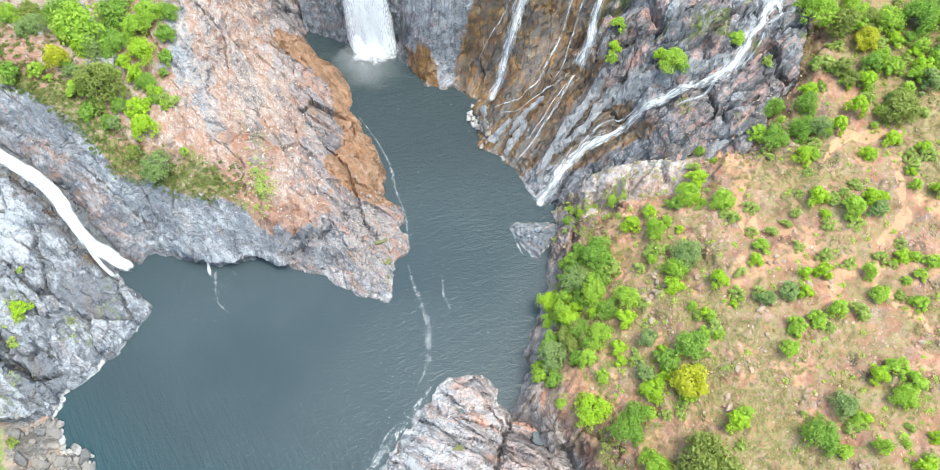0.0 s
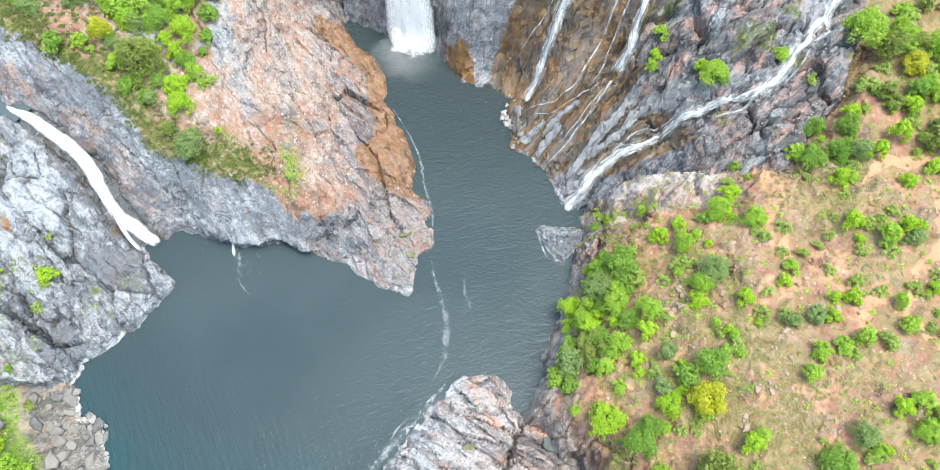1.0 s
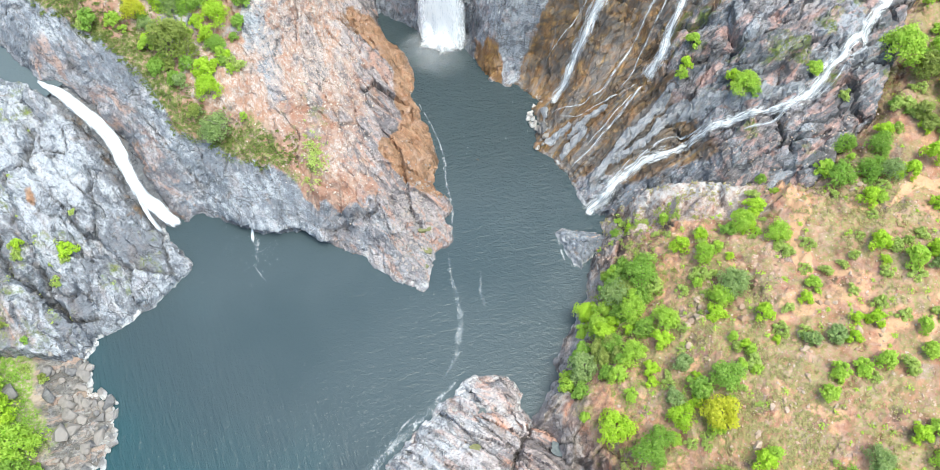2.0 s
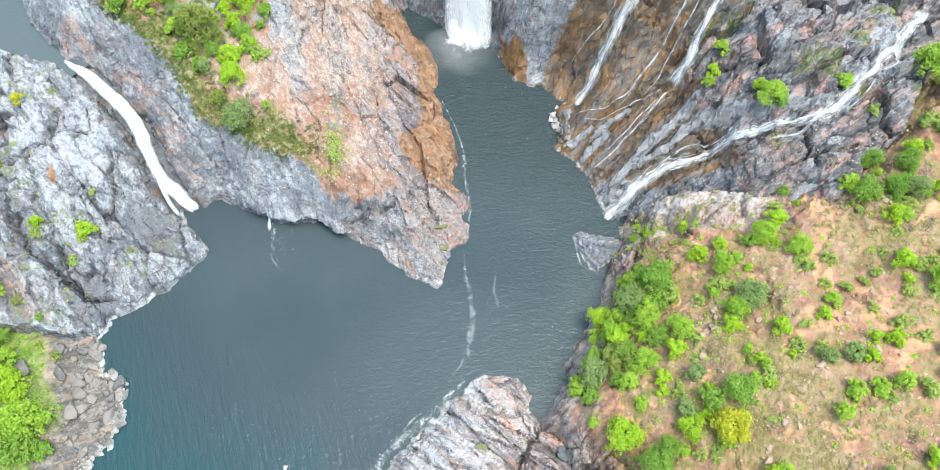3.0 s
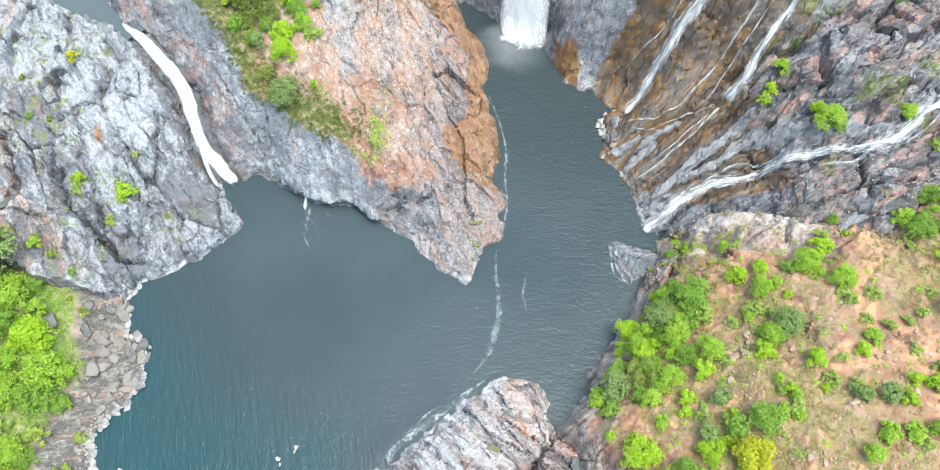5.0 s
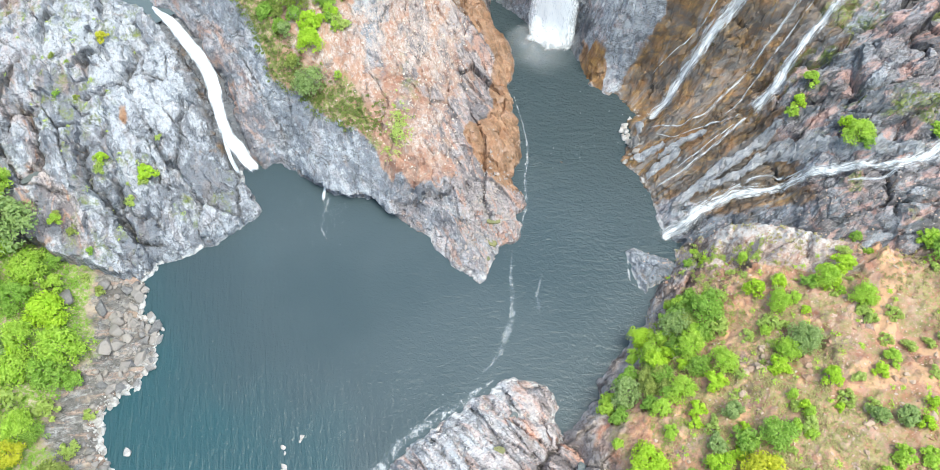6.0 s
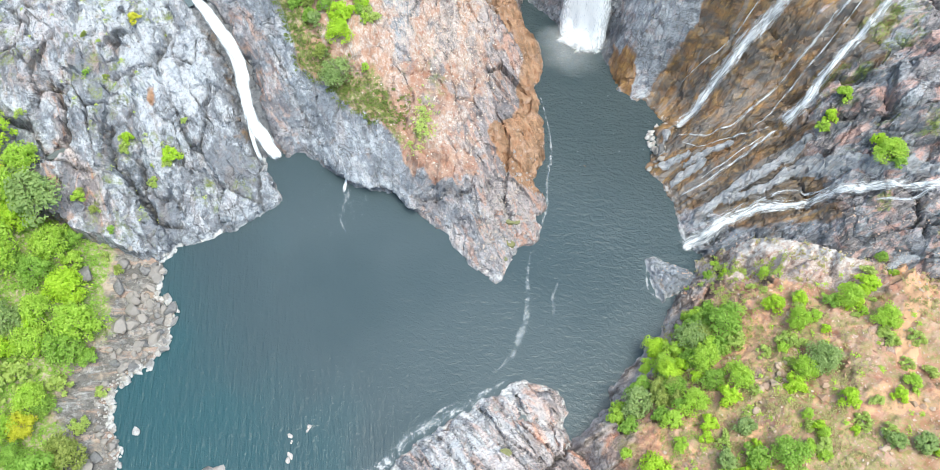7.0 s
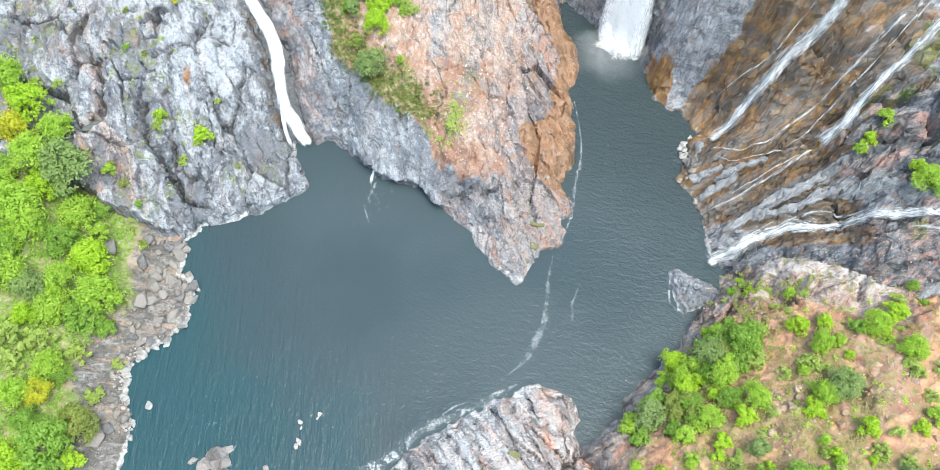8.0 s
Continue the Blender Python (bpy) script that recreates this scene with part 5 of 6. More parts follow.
# ---- trees and bushes ----
HILL_UPPER_PLANTS = {
    "a": [(66.0, 8.2, 1.2), (70.6, 3.4, 1.5), (66.8, 1.3, 1.3), (73.0, -2.9, 1.3), (68.9, -3.8, 0.9), (60.3, -1.6, 1.3), (59.9, -8.2, 1.5), (66.4, -10.3, 1.1), (47.4, 1.0, 1.4), (36.7, -2.4, 1.3), (74.4, -12.0, 1.0), (81.6, 6.5, 1.5), (73.7, 7.0, 1.4)],
    "b": [(57.4, 4.6, 1.4), (62.3, -1.4, 1.0), (63.1, -11.2, 1.5), (48.8, -3.6, 1.7), (44.7, -1.2, 1.8), (51.0, 3.4, 0.7), (39.2, -4.7, 1.6), (70.8, 19.4, 3.1), (77.4, 17.9, 1.9), (81.0, 15.4, 2.1), (87.4, 12.9, 2.1)],
    "c": [(64.6, 6.1, 1.7), (61.0, 7.6, 1.6), (62.3, 2.5, 1.8), (58.8, 2.8, 2.0), (43.3, -1.7, 1.1), (49.9, 5.8, 0.8), (84.6, 14.4, 2.8), (84.8, 7.7, 1.3)],
    "d": [(64.4, 1.8, 1.6), (66.3, -12.3, 1.2)],
    "e": [(75.6, 1.1, 2.9), (74.7, 16.9, 2.2), (71.5, 10.0, 1.4)],
    "f": [(76.8, 13.5, 1.9)],
    "g": [(78.9, 0.1, 1.2), (57.5, 0.3, 0.9), (61.7, -8.9, 1.1), (62.8, -13.0, 1.1), (59.6, -12.2, 1.0), (56.7, -9.0, 0.9), (39.6, -1.0, 1.0), (51.8, -6.2, 1.0), (50.5, -9.7, 0.9), (53.0, -10.5, 1.0), (55.2, -10.1, 0.9), (49.4, -7.1, 1.0), (62.0, 14.1, 1.0), (76.1, -6.4, 1.2), (73.7, -7.1, 1.1), (58.3, -6.5, 0.7), (67.1, -17.3, 0.9)],
}
HILL_MIDDLE_PLANTS = {
    "a": [(49.1, -13.9, 0.9), (43.6, -15.3, 1.1), (44.2, -18.8, 0.6), (52.7, -20.4, 0.9), (56.0, -18.4, 1.2), (53.8, -17.7, 0.8), (65.9, -19.3, 1.0), (31.0, -26.5, 1.7), (29.1, -19.3, 1.1), (28.7, -21.3, 0.8), (31.2, -15.7, 1.4), (38.4, -13.7, 1.2), (23.6, -7.5, 1.8)],
    "b": [(50.6, -12.2, 1.1), (61.1, -20.1, 1.0), (67.8, -19.6, 0.9), (66.8, -22.3, 0.9), (69.2, -21.1, 1.1), (60.5, -23.3, 1.2), (64.7, -25.8, 1.1), (55.1, -23.9, 1.3), (52.3, -24.2, 1.2), (49.7, -24.3, 1.2), (47.3, -26.7, 1.2), (34.6, -28.5, 1.1), (24.9, -19.5, 1.3), (27.4, -16.7, 1.7), (39.4, -11.8, 1.7), (32.4, -13.1, 1.8), (28.7, -10.7, 1.8), (24.6, -11.1, 2.0)],
    "c": [(36.9, -22.6, 2.1), (33.9, -23.3, 1.5), (20.2, -20.4, 1.3)],
    "d": [(50.7, -19.6, 1.4), (48.0, -19.6, 1.1), (30.7, -24.2, 1.3), (32.7, -19.7, 1.3), (41.4, -9.9, 2.2), (27.8, -6.7, 2.3), (21.4, -16.8, 2.6)],
    "f": [(35.2, -27.0, 2.3)],
    "g": [(46.8, -15.0, 0.9), (47.6, -18.5, 1.0), (45.1, -17.5, 1.1), (54.9, -14.0, 0.8), (57.3, -16.3, 1.0), (59.6, -18.3, 1.0), (63.6, -18.6, 1.1), (63.5, -24.2, 0.9), (57.4, -24.8, 1.4), (53.4, -25.7, 0.7), (40.5, -21.2, 1.3), (39.7, -18.9, 0.9), (38.2, -7.4, 1.3)],
}
HILL_LOWER_PLANTS = {
    "a": [(23.4, -26.2, 2.5), (38.7, -33.4, 1.4), (56.2, -32.7, 1.2), (59.1, -41.1, 0.8), (56.2, -44.0, 1.3)],
    "b": [(28.3, -35.7, 2.1), (40.2, -32.5, 1.1), (58.5, -32.6, 1.3), (57.5, -35.9, 1.6), (59.6, -34.8, 1.3), (52.5, -40.8, 1.1), (19.8, -24.0, 0.8), (28.4, -3.3, 1.4), (25.9, -22.4, 0.9), (31.6, 7.3, 0.8), (41.2, -3.8, 0.9)],
    "c": [(28.3, -28.6, 1.6), (26.3, -30.2, 2.1), (47.0, -37.5, 2.1), (31.2, -4.8, 2.5), (25.4, -14.8, 1.7), (29.6, -13.5, 1.6), (27.6, -9.9, 1.6), (30.7, -8.0, 1.5), (30.1, 4.6, 0.8)],
    "d": [(50.7, -35.0, 1.7)],
    "e": [(33.5, -36.9, 3.5)],
    "g": [(51.0, -37.7, 1.2), (38.5, -36.0, 0.9), (56.9, -39.5, 0.8), (33.4, -30.5, 0.6), (32.5, -7.3, 1.6), (34.0, -14.8, 0.8), (39.9, -26.7, 0.6), (35.5, -9.2, 1.1)],
}
BANK_PLANTS = {
    "a": [(-75.0, 3.5, 3.1), (-70.4, -6.1, 2.8), (-61.3, -14.0, 2.9), (-65.0, -24.3, 1.7), (-58.4, -42.8, 2.7), (-51.7, -40.4, 1.4)],
    "b": [(-78.5, 5.7, 2.6), (-70.6, 1.3, 2.5), (-72.1, -3.0, 3.0), (-72.1, -10.3, 3.5), (-69.4, -12.2, 2.5), (-64.7, -8.4, 2.8), (-69.2, -19.9, 3.0), (-62.5, -18.5, 2.4), (-57.5, -18.7, 3.2), (-61.9, -22.4, 2.7), (-59.6, -30.0, 2.2), (-61.7, -34.6, 2.4), (-61.9, -9.5, 1.5)],
    "c": [(-58.1, -22.3, 2.9), (-55.8, -22.7, 1.5), (-57.9, -30.1, 1.7), (-54.7, -40.0, 4.0), (-65.1, -13.0, 2.5), (-71.4, -15.8, 2.5), (-76.8, -5.5, 2.3), (-58.6, -37.5, 1.9)],
    "d": [(-67.1, -3.6, 4.0), (-65.9, -20.2, 2.4)],
    "e": [(-52.7, -36.0, 2.7)],
    "f": [(-75.1, -0.5, 2.3), (-59.2, -33.6, 2.0)],
    "g": [(-65.5, -27.8, 2.4), (-62.2, -27.1, 2.1), (-57.8, -27.2, 1.7), (-53.3, -31.7, 1.4), (-64.1, -30.9, 1.9), (-52.5, -26.5, 1.0)],
}
HEADLAND_PLANTS = {
    "a": [(-37.0, 44.7, 1.8), (-29.2, 43.0, 2.3), (-38.9, 38.2, 1.3), (-30.9, 33.6, 1.5), (-30.3, 30.5, 2.0), (-28.9, 39.3, 0.7)],
    "b": [(-36.9, 47.8, 3.8), (-30.0, 48.4, 2.2), (-43.9, 41.2, 1.3), (-47.8, 53.2, 1.7), (-25.4, 26.6, 0.7), (-27.1, 49.7, 2.2)],
    "c": [(-40.0, 53.7, 2.8), (-32.6, 52.1, 3.2), (-25.1, 45.6, 1.5), (-26.0, 42.8, 1.2), (-26.8, 40.6, 0.8), (-33.5, 46.5, 2.1), (-24.1, 49.8, 1.6), (-36.8, 34.9, 1.3)],
    "d": [(-30.0, 25.8, 2.5), (-34.3, 31.4, 1.1)],
    "e": [(-35.2, 36.7, 3.3), (-45.1, 53.8, 2.3), (-32.9, 27.8, 1.2), (-33.5, 36.8, 1.8)],
    "f": [(-40.6, 42.7, 1.8)],
}
CLIFF_PLANTS = {
    "a": [(42.8, 25.5, 1.0), (48.1, 20.6, 1.1)],
    "b": [(44.1, 28.3, 1.3), (49.0, 18.3, 2.0), (41.8, 23.8, 0.9), (57.7, 17.8, 1.2)],
    "c": [(49.9, 17.0, 0.9)],
}
LEFT_ROCK_PLANTS = {
    "a": [(-58.1, 8.8, 0.9), (-53.1, 9.6, 1.4)],
    "b": [(-62.9, -1.0, 1.1)],
    "f": [(-62.6, 28.0, 0.9)],
    "c": [(-57.7, -4.1, 0.6), (-66.3, 17.0, 0.5)],
    "e": [(-62.9, -0.2, 0.8), (-60.7, -2.0, 0.6), (-56.4, -8.7, 0.7), (-64.2, 17.7, 0.45), (-69.4, 23.9, 0.5)],
    "g": [(-72.6, 8.0, 0.8), (-76.0, 7.8, 0.9), (-59.1, -7.2, 0.7), (-55.4, 7.2, 0.45), (-54.0, 4.0, 0.5), (-66.7, 23.0, 0.5), (-59.1, 8.7, 0.5), (-58.2, 7.4, 0.5), (-54.2, 4.5, 0.9), (-53.3, 7.9, 0.8), (-58.3, 7.4, 0.9), (-56.2, -9.1, 0.8), (-51.8, 14.4, 0.6)],
}
PLANT_WORDS = {
    "a": ("vivid lime-green leafy tree", "tree"), "b": ("fresh green leafy tree", "tree"), "c": ("deep green dense tree", "tree"),
    "d": ("grey-green soft-leaved tree", "tree"), "e": ("olive-green broad tree", "tree"), "f": ("bright yellow-green leafy tree", "tree"),
    "g": ("pale green low shrub", "shrub"),
}
MODELS = {}
for number, kind in enumerate("abcdefg"):
    low = kind == "g"
    MODELS[kind] = [dict(kind=kind, seed=10 * number + k, name="shrub" if low else "tree", tall=0.7 if low else 1.0 + 0.15 * k, clump_count=18 if low else 30, per=34 if low else 52, leaf=0.17 if low else 0.145) for k in range(3)]
    MODELS[kind.upper()] = [dict(kind=kind, seed=10 * number + 5 + k, name="tree", tall=1.05, clump_count=62, per=52, leaf=0.084) for k in range(2)]
BUILT = {}


def set_plant(kind, x, y, r, where, rng):
    r *= 1.22
    model = kind.upper() if r > 1.9 and kind != "g" else kind
    k = rng.randrange(len(MODELS[model]))
    m = pose(x, y, float(top(x, y)[0]) - 0.1, rng.uniform(-5, 5), rng.uniform(-5, 5), rng.uniform(0, 360)) @ Matrix.Diagonal((r * rng.uniform(0.92, 1.1), r * rng.uniform(0.92, 1.1), r * rng.uniform(0.85, 1.2), 1))
    if (model, k) not in BUILT:
        BUILT[model, k] = plant(**MODELS[model][k])
        BUILT[model, k].matrix_basis = m
        ob = BUILT[model, k]
    else:
        ob = BUILT[model, k].copy()
        scene.collection.objects.link(ob)
        for child in BUILT[model, k].children:
            c = child.copy()
            scene.collection.objects.link(c)
            c.parent = ob
        ob.matrix_basis = m
    words, category = PLANT_WORDS[kind]
    if kind != "g" and r < 1.35:
        words, category = words.replace("tree", "bush"), "bush"
        ob.name = "bush"
    tagged(ob, words + " " + where, category, "plants " + where)


rng = random.Random(5)
for plants, where in ((HILL_UPPER_PLANTS, "on the stony hillside"), (HILL_MIDDLE_PLANTS, "on the stony hillside"), (HILL_LOWER_PLANTS, "on the stony hillside"),
                      (BANK_PLANTS, "on the grassy river bank"), (HEADLAND_PLANTS, "on the headland's crest"), (CLIFF_PLANTS, "on a cliff ledge"), (LEFT_ROCK_PLANTS, "in a crack of the rock slope")):
    for kind, spots in plants.items():
        for x, y, r in spots:
            set_plant(kind, x, y, r, where, rng)
# thick growth hanging over the rocky edge
EDGE_KINDS = "cbdcbaec"
for k in range(46):
    a, b = HILL_SHORE[3 + k % 8], HILL_SHORE[4 + k % 8]
    f, off = rng.random(), 1.6 + 6.5 * rng.random() ** 1.3
    x, y = a[0] + (b[0] - a[0]) * f + off, a[1] + (b[1] - a[1]) * f - 0.3 * off
    if y > -19:
        set_plant(EDGE_KINDS[rng.randrange(8)], x, y, rng.uniform(0.7, 1.5), "on the hillside's rocky edge", rng)

# thickets
for _ in range(120):
    x, y = rng.uniform(-62, -24), rng.uniform(27, 60)
    west = float(away(np.array([x]), np.array([y]), CHUTE_RIGHT[::-1] + HEAD_WEST[1:])[0])
    if 8 < west < 19 + 0.12 * (y - 27) and float(headland(np.array([x]), np.array([y]))[0]) > 8:
        set_plant("bcecdgca"[rng.randrange(8)], x, y, rng.uniform(0.6, 1.9) * (0.65 + 0.35 * min(1.0, max(0.0, (y - 30) / 14))), "on the headland's crest", rng)
for _ in range(34):
    x, y = rng.uniform(-86, -56), rng.uniform(-22, 6)
    if float(away(np.array([x]), np.array([y]), BANK_SHORE)[0]) > 9 and float(left_rock(np.array([x]), np.array([y]))[0]) < float(top(x, y)[0]) - 0.1:
        set_plant("cbbcbcda"[rng.randrange(8)], x, y, rng.uniform(0.8, 2.0), "on the grassy river bank", rng)

# scrub strewn over the hillside
HILL_STREWN = "ggagbgagbgaa"
for _ in range(430):
    x, y = rng.uniform(27, 88), rng.uniform(-46, 20)
    low = float(fbm(np.array([x / 8]), np.array([y / 8]), 191, 3)[0])
    shut = min(float(away(np.array([x]), np.array([y]), line)[0]) for line in (TRACK_A, TRACK_B, TRACK_C))
    if low + 0.012 * (y + 15) > rng.uniform(-0.25, 0.55) and shut > 1.2 and float(hill(np.array([x]), np.array([y]))[0]) > float(top(x, y)[0]) - 0.1 and float(away(np.array([x]), np.array([y]), HILL_NORTH)[0]) > 3:
        set_plant(HILL_STREWN[rng.randrange(12)], x, y, rng.uniform(0.45, 1.0), "on the stony hillside", rng)
for _ in range(150):
    x, y = rng.uniform(62, 94), rng.uniform(2, 34)
    if float(away(np.array([x]), np.array([y]), TRACK_C)[0]) > 3 and y > 40 - 0.5 * x + rng.uniform(-4, 4) and float(hill(np.array([x]), np.array([y]))[0]) > float(top(x, y)[0]) - 0.1:
        set_plant("gebgcedbg"[rng.randrange(9)], x, y, rng.uniform(0.6, 1.7), "on the stony hillside", rng)

# ---- stones ----
STONES = {}
BIG_BOULDERS = [(-52.6, -17.2, 2.1), (-51.2, -16.6, 1.5), (-52.4, -14.2, 1.5), (-50.6, -15.4, 1.3), (-49.4, -22.2, 1.2), (-50.6, -22.6, 1.1), (-52.1, -22.4, 1.0), (-50.5, -37.2, 1.9), (-49.6, -35.4, 1.2), (-60.0, -10.6, 1.7), (-51.6, -10.2, 1.2), (-50.9, -7.4, 1.2), (-49.4, -12.8, 1.1), (-48.2, -15.2, 1.2), (-48.0, -17.6, 1.2), (-49.6, -19.2, 1.1), (-59.8, -36.4, 1.4), (-53.8, -12.4, 1.1), (-55.6, -11.2, 1.2), (-48.4, -33.6, 1.0)]


def set_stone(name, x, y, size, material, label, group, rng, z=None, squash=0.65):
    key = (material.name, rng.randrange(9), squash, 3 if size > 0.9 else 2)
    if key not in STONES:
        bm = lump(random.Random(key[1] + 3), 1.0, squash, key[3])
        me = bpy.data.meshes.new(name)
        bm.to_mesh(me)
        bm.free()
        me.polygons.foreach_set("use_smooth", np.full(len(me.polygons), material is not ORANGE_STONE))
        me.materials.append(material)
        STONES[key] = me
    z = float(top(x, y)[0]) if z is None else z
    ob = new(name, STONES[key])
    ob.matrix_basis = pose(x, y, z + (0.22 if material is BOULDER else 0.06) * size, rng.uniform(-12, 12), rng.uniform(-12, 12), rng.uniform(0, 360)) @ Matrix.Diagonal((size, size * rng.uniform(0.75, 1.1), size * rng.uniform(0.8, 1.15), 1))
    return tagged(ob, label, "boulder" if size > 0.5 else "stone", group)


rng = random.Random(21)
for _ in range(178):
    k = rng.random() * 8.6
    a, b = BANK_SHORE[1 + int(k)], BANK_SHORE[2 + int(k)]
    f = k - int(k)
    broad = 7.0 if k < 4 else 2.6
    off = -0.4 + broad * rng.random() ** 1.6
    x, y = a[0] + (b[0] - a[0]) * f - off, a[1] + (b[1] - a[1]) * f + rng.uniform(-0.8, 0.8)
    size = rng.uniform(0.35, 0.85) if rng.random() < 0.7 else rng.uniform(0.9, 1.5)
    if k > 4:
        size *= 0.62
    set_stone("boulder", x, y, size, BOULDER, "weathered grey boulder on the stony shore", "boulders along the shore", rng)
for x, y, size in BIG_BOULDERS:
    set_stone("boulder", x, y, size, BOULDER, "large smooth grey boulder on the stony shore", "boulders along the shore", rng, squash=0.5)
set_stone("boulder", -46.0, -30.9, 0.85, BOULDER, "pale boulder standing alone in the water", "boulders along the shore", rng, 0.0)
for x, y, size in ((-33.1, -33.7, 1.2), (-34.0, -34.8, 1.7), (-32.9, -35.3, 1.6), (-33.8, -36.2, 2.0), (-35.2, -36.6, 1.6), (-32.3, -36.8, 1.7), (-34.6, -38.0, 2.1), (-33.0, -38.4, 2.0), (-36.4, -38.4, 1.4), (-31.4, -38.0, 1.0), (-37.0, -36.3, 0.7), (-27.1, -34.8, 0.55)):
    set_stone("islet_rock", x, y, size, ISLET, "weathered rock breaking the pool's surface", "rocks in the pool", rng, -0.1 * size, 0.6)
for x, y, size in ((-24.8, -28.0, 0.75), (-24.4, -28.6, 0.5), (-22.4, -26.0, 0.6), (-22.6, -26.7, 0.45), (-24.0, -30.4, 0.65), (-24.3, -31.2, 0.7)):
    set_stone("islet_rock", x, y, size, RED_ROCK, "wet reddish rock just breaking the surface", "rocks in the pool", rng, -0.22 * size, 0.5)
set_stone("islet_rock", 10.8, 22.8, 0.62, WOOD, "dark wet rock just above the water", "rocks in the pool", rng, -0.12, 0.5)
for x, y, size in ((40.2, -14.3, 1.7), (34.8, -14.4, 1.6), (35.9, -13.2, 1.1), (46.7, -19.9, 1.2), (48.2, -20.0, 1.1), (39.0, -31.0, 1.0), (51.9, -15.1, 1.1), (55.4, -18.8, 1.3), (56.5, -19.3, 1.0), (63.9, -31.2, 1.0), (37.5, -11.0, 0.9), (60.6, 0.6, 1.0), (43.0, -27.5, 0.8), (33.6, -17.5, 1.0), (45.2, -24.8, 0.8), (49.0, -28.0, 0.8)):
    for _ in range(4):
        set_stone("boulder", rng.gauss(x, 0.7 * size), rng.gauss(y, 0.6 * size), size * rng.uniform(0.35, 0.75), ORANGE_STONE, "orange weathered boulder in the hillside soil", "boulders on the hillside", rng)
for _ in range(90):
    x, y = rng.uniform(26, 74), rng.uniform(-44, 4)
    set_stone("stone", x, y, rng.uniform(0.2, 0.42), ORANGE_STONE, "flat orange stone lying on the soil", "stones on the hillside", rng)
for _ in range(26):
    y = rng.uniform(23.0, 32.8)
    set_stone("boulder", 21.6 + 0.6 * math.sin(y) + rng.uniform(-0.8, 1.4), y, rng.uniform(0.35, 0.95), BOULDER, "pale rock at the cliff's foot", "rocks at the cliff's foot", rng)


def gravel(name, count, spot, low, high, material, seed, label):
    """Stones too small to pick apart, as one mesh."""
    rng = random.Random(seed)
    shapes = []
    for k in range(6):
        bm = lump(random.Random(seed + k), 1.0, 0.6, 1)
        shapes.append(([v.co.copy() for v in bm.verts], [[v.index for v in f.verts] for f in bm.faces]))
        bm.free()
    places = [spot(rng) for _ in range(count)]
    heights = top([p[0] for p in places], [p[1] for p in places])
    pos, faces = [], []
    for (x, y), z in zip(places, heights):
        if z < 0.1:
            continue
        s = low + (high - low) * rng.random() ** 2.2
        m = pose(x, y, z - 0.05 * s, rng.uniform(-20, 20), rng.uniform(-20, 20), rng.uniform(0, 360)) @ Matrix.Diagonal((s, s * rng.uniform(0.6, 1.0), s * 0.8, 1))
        vs, fs = shapes[rng.randrange(6)]
        k = len(pos)
        pos += [m @ v for v in vs]
        faces += [[k + i for i in f] for f in fs]
    me = bpy.data.meshes.new(name)
    me.from_pydata(pos, [], faces)
    me.materials.append(material)
    return tagged(new(name, me), label, "stones", kind="stuff")


gravel("hill_gravel", 7200, lambda r: (r.uniform(24, 84), r.uniform(-48, 12)), 0.05, 0.32, stone_material("pale_gravel", (0.46, 0.32, 0.24), (0.60, 0.47, 0.39), (0.72, 0.66, 0.60)), 31, "scattered orange and pale stones on the hillside")
def heaps(r):
    for _ in range(20):
        x, y = r.uniform(27, 80), r.uniform(-46, 4)
        if float(fbm(np.array([x / 4.5]), np.array([y / 3.0]), 54, 3)[0]) > 0.1 + 0.2 * r.random():
            break
    return x, y


gravel("hill_rocks", 1900, heaps, 0.12, 0.55, stone_material("red_broken_rock", (0.40, 0.22, 0.15), (0.53, 0.32, 0.23), (0.60, 0.45, 0.36)), 35, "broken reddish rock in heaps on the hillside")
gravel("headland_rubble", 2200, lambda r: (min(r.gauss(-13, 5.0), -5.5 - 3 * r.random()), r.gauss(33, 10.0)), 0.06, 0.42, stone_material("pale_rubble", (0.44, 0.32, 0.26), (0.56, 0.46, 0.39), (0.70, 0.66, 0.60)), 32, "pale pink rubble strewn over the headland")
gravel("headland_blocks", 900, lambda r: (r.gauss(-0.5, 2.6), r.gauss(10, 5)), 0.15, 0.7, stone_material("grey_blocks", (0.27, 0.26, 0.26), (0.38, 0.35, 0.345), (0.46, 0.39, 0.35)), 33, "broken grey blocks on the headland's tip")
gravel("shore_stones", 1500, lambda r: (-51.5 - 6.0 * r.random() ** 2 + 3.6 * r.random(), r.uniform(-42, -4)), 0.08, 0.35, BOULDER, 34, "small stones along the river bank")


# ---- rain pools on the rock ----
POOL_WATER = stone_material("stagnant_green_water", (0.20, 0.20, 0.08), (0.26, 0.25, 0.11), (0.22, 0.23, 0.12))
POOL_GREY = stone_material("still_grey_water", (0.13, 0.15, 0.15), (0.17, 0.19, 0.19), (0.15, 0.17, 0.17))
for pool in (POOL_WATER, POOL_GREY):
    pool.node_tree.nodes["Principled BSDF"].inputs["Roughness"].default_value = 0.15


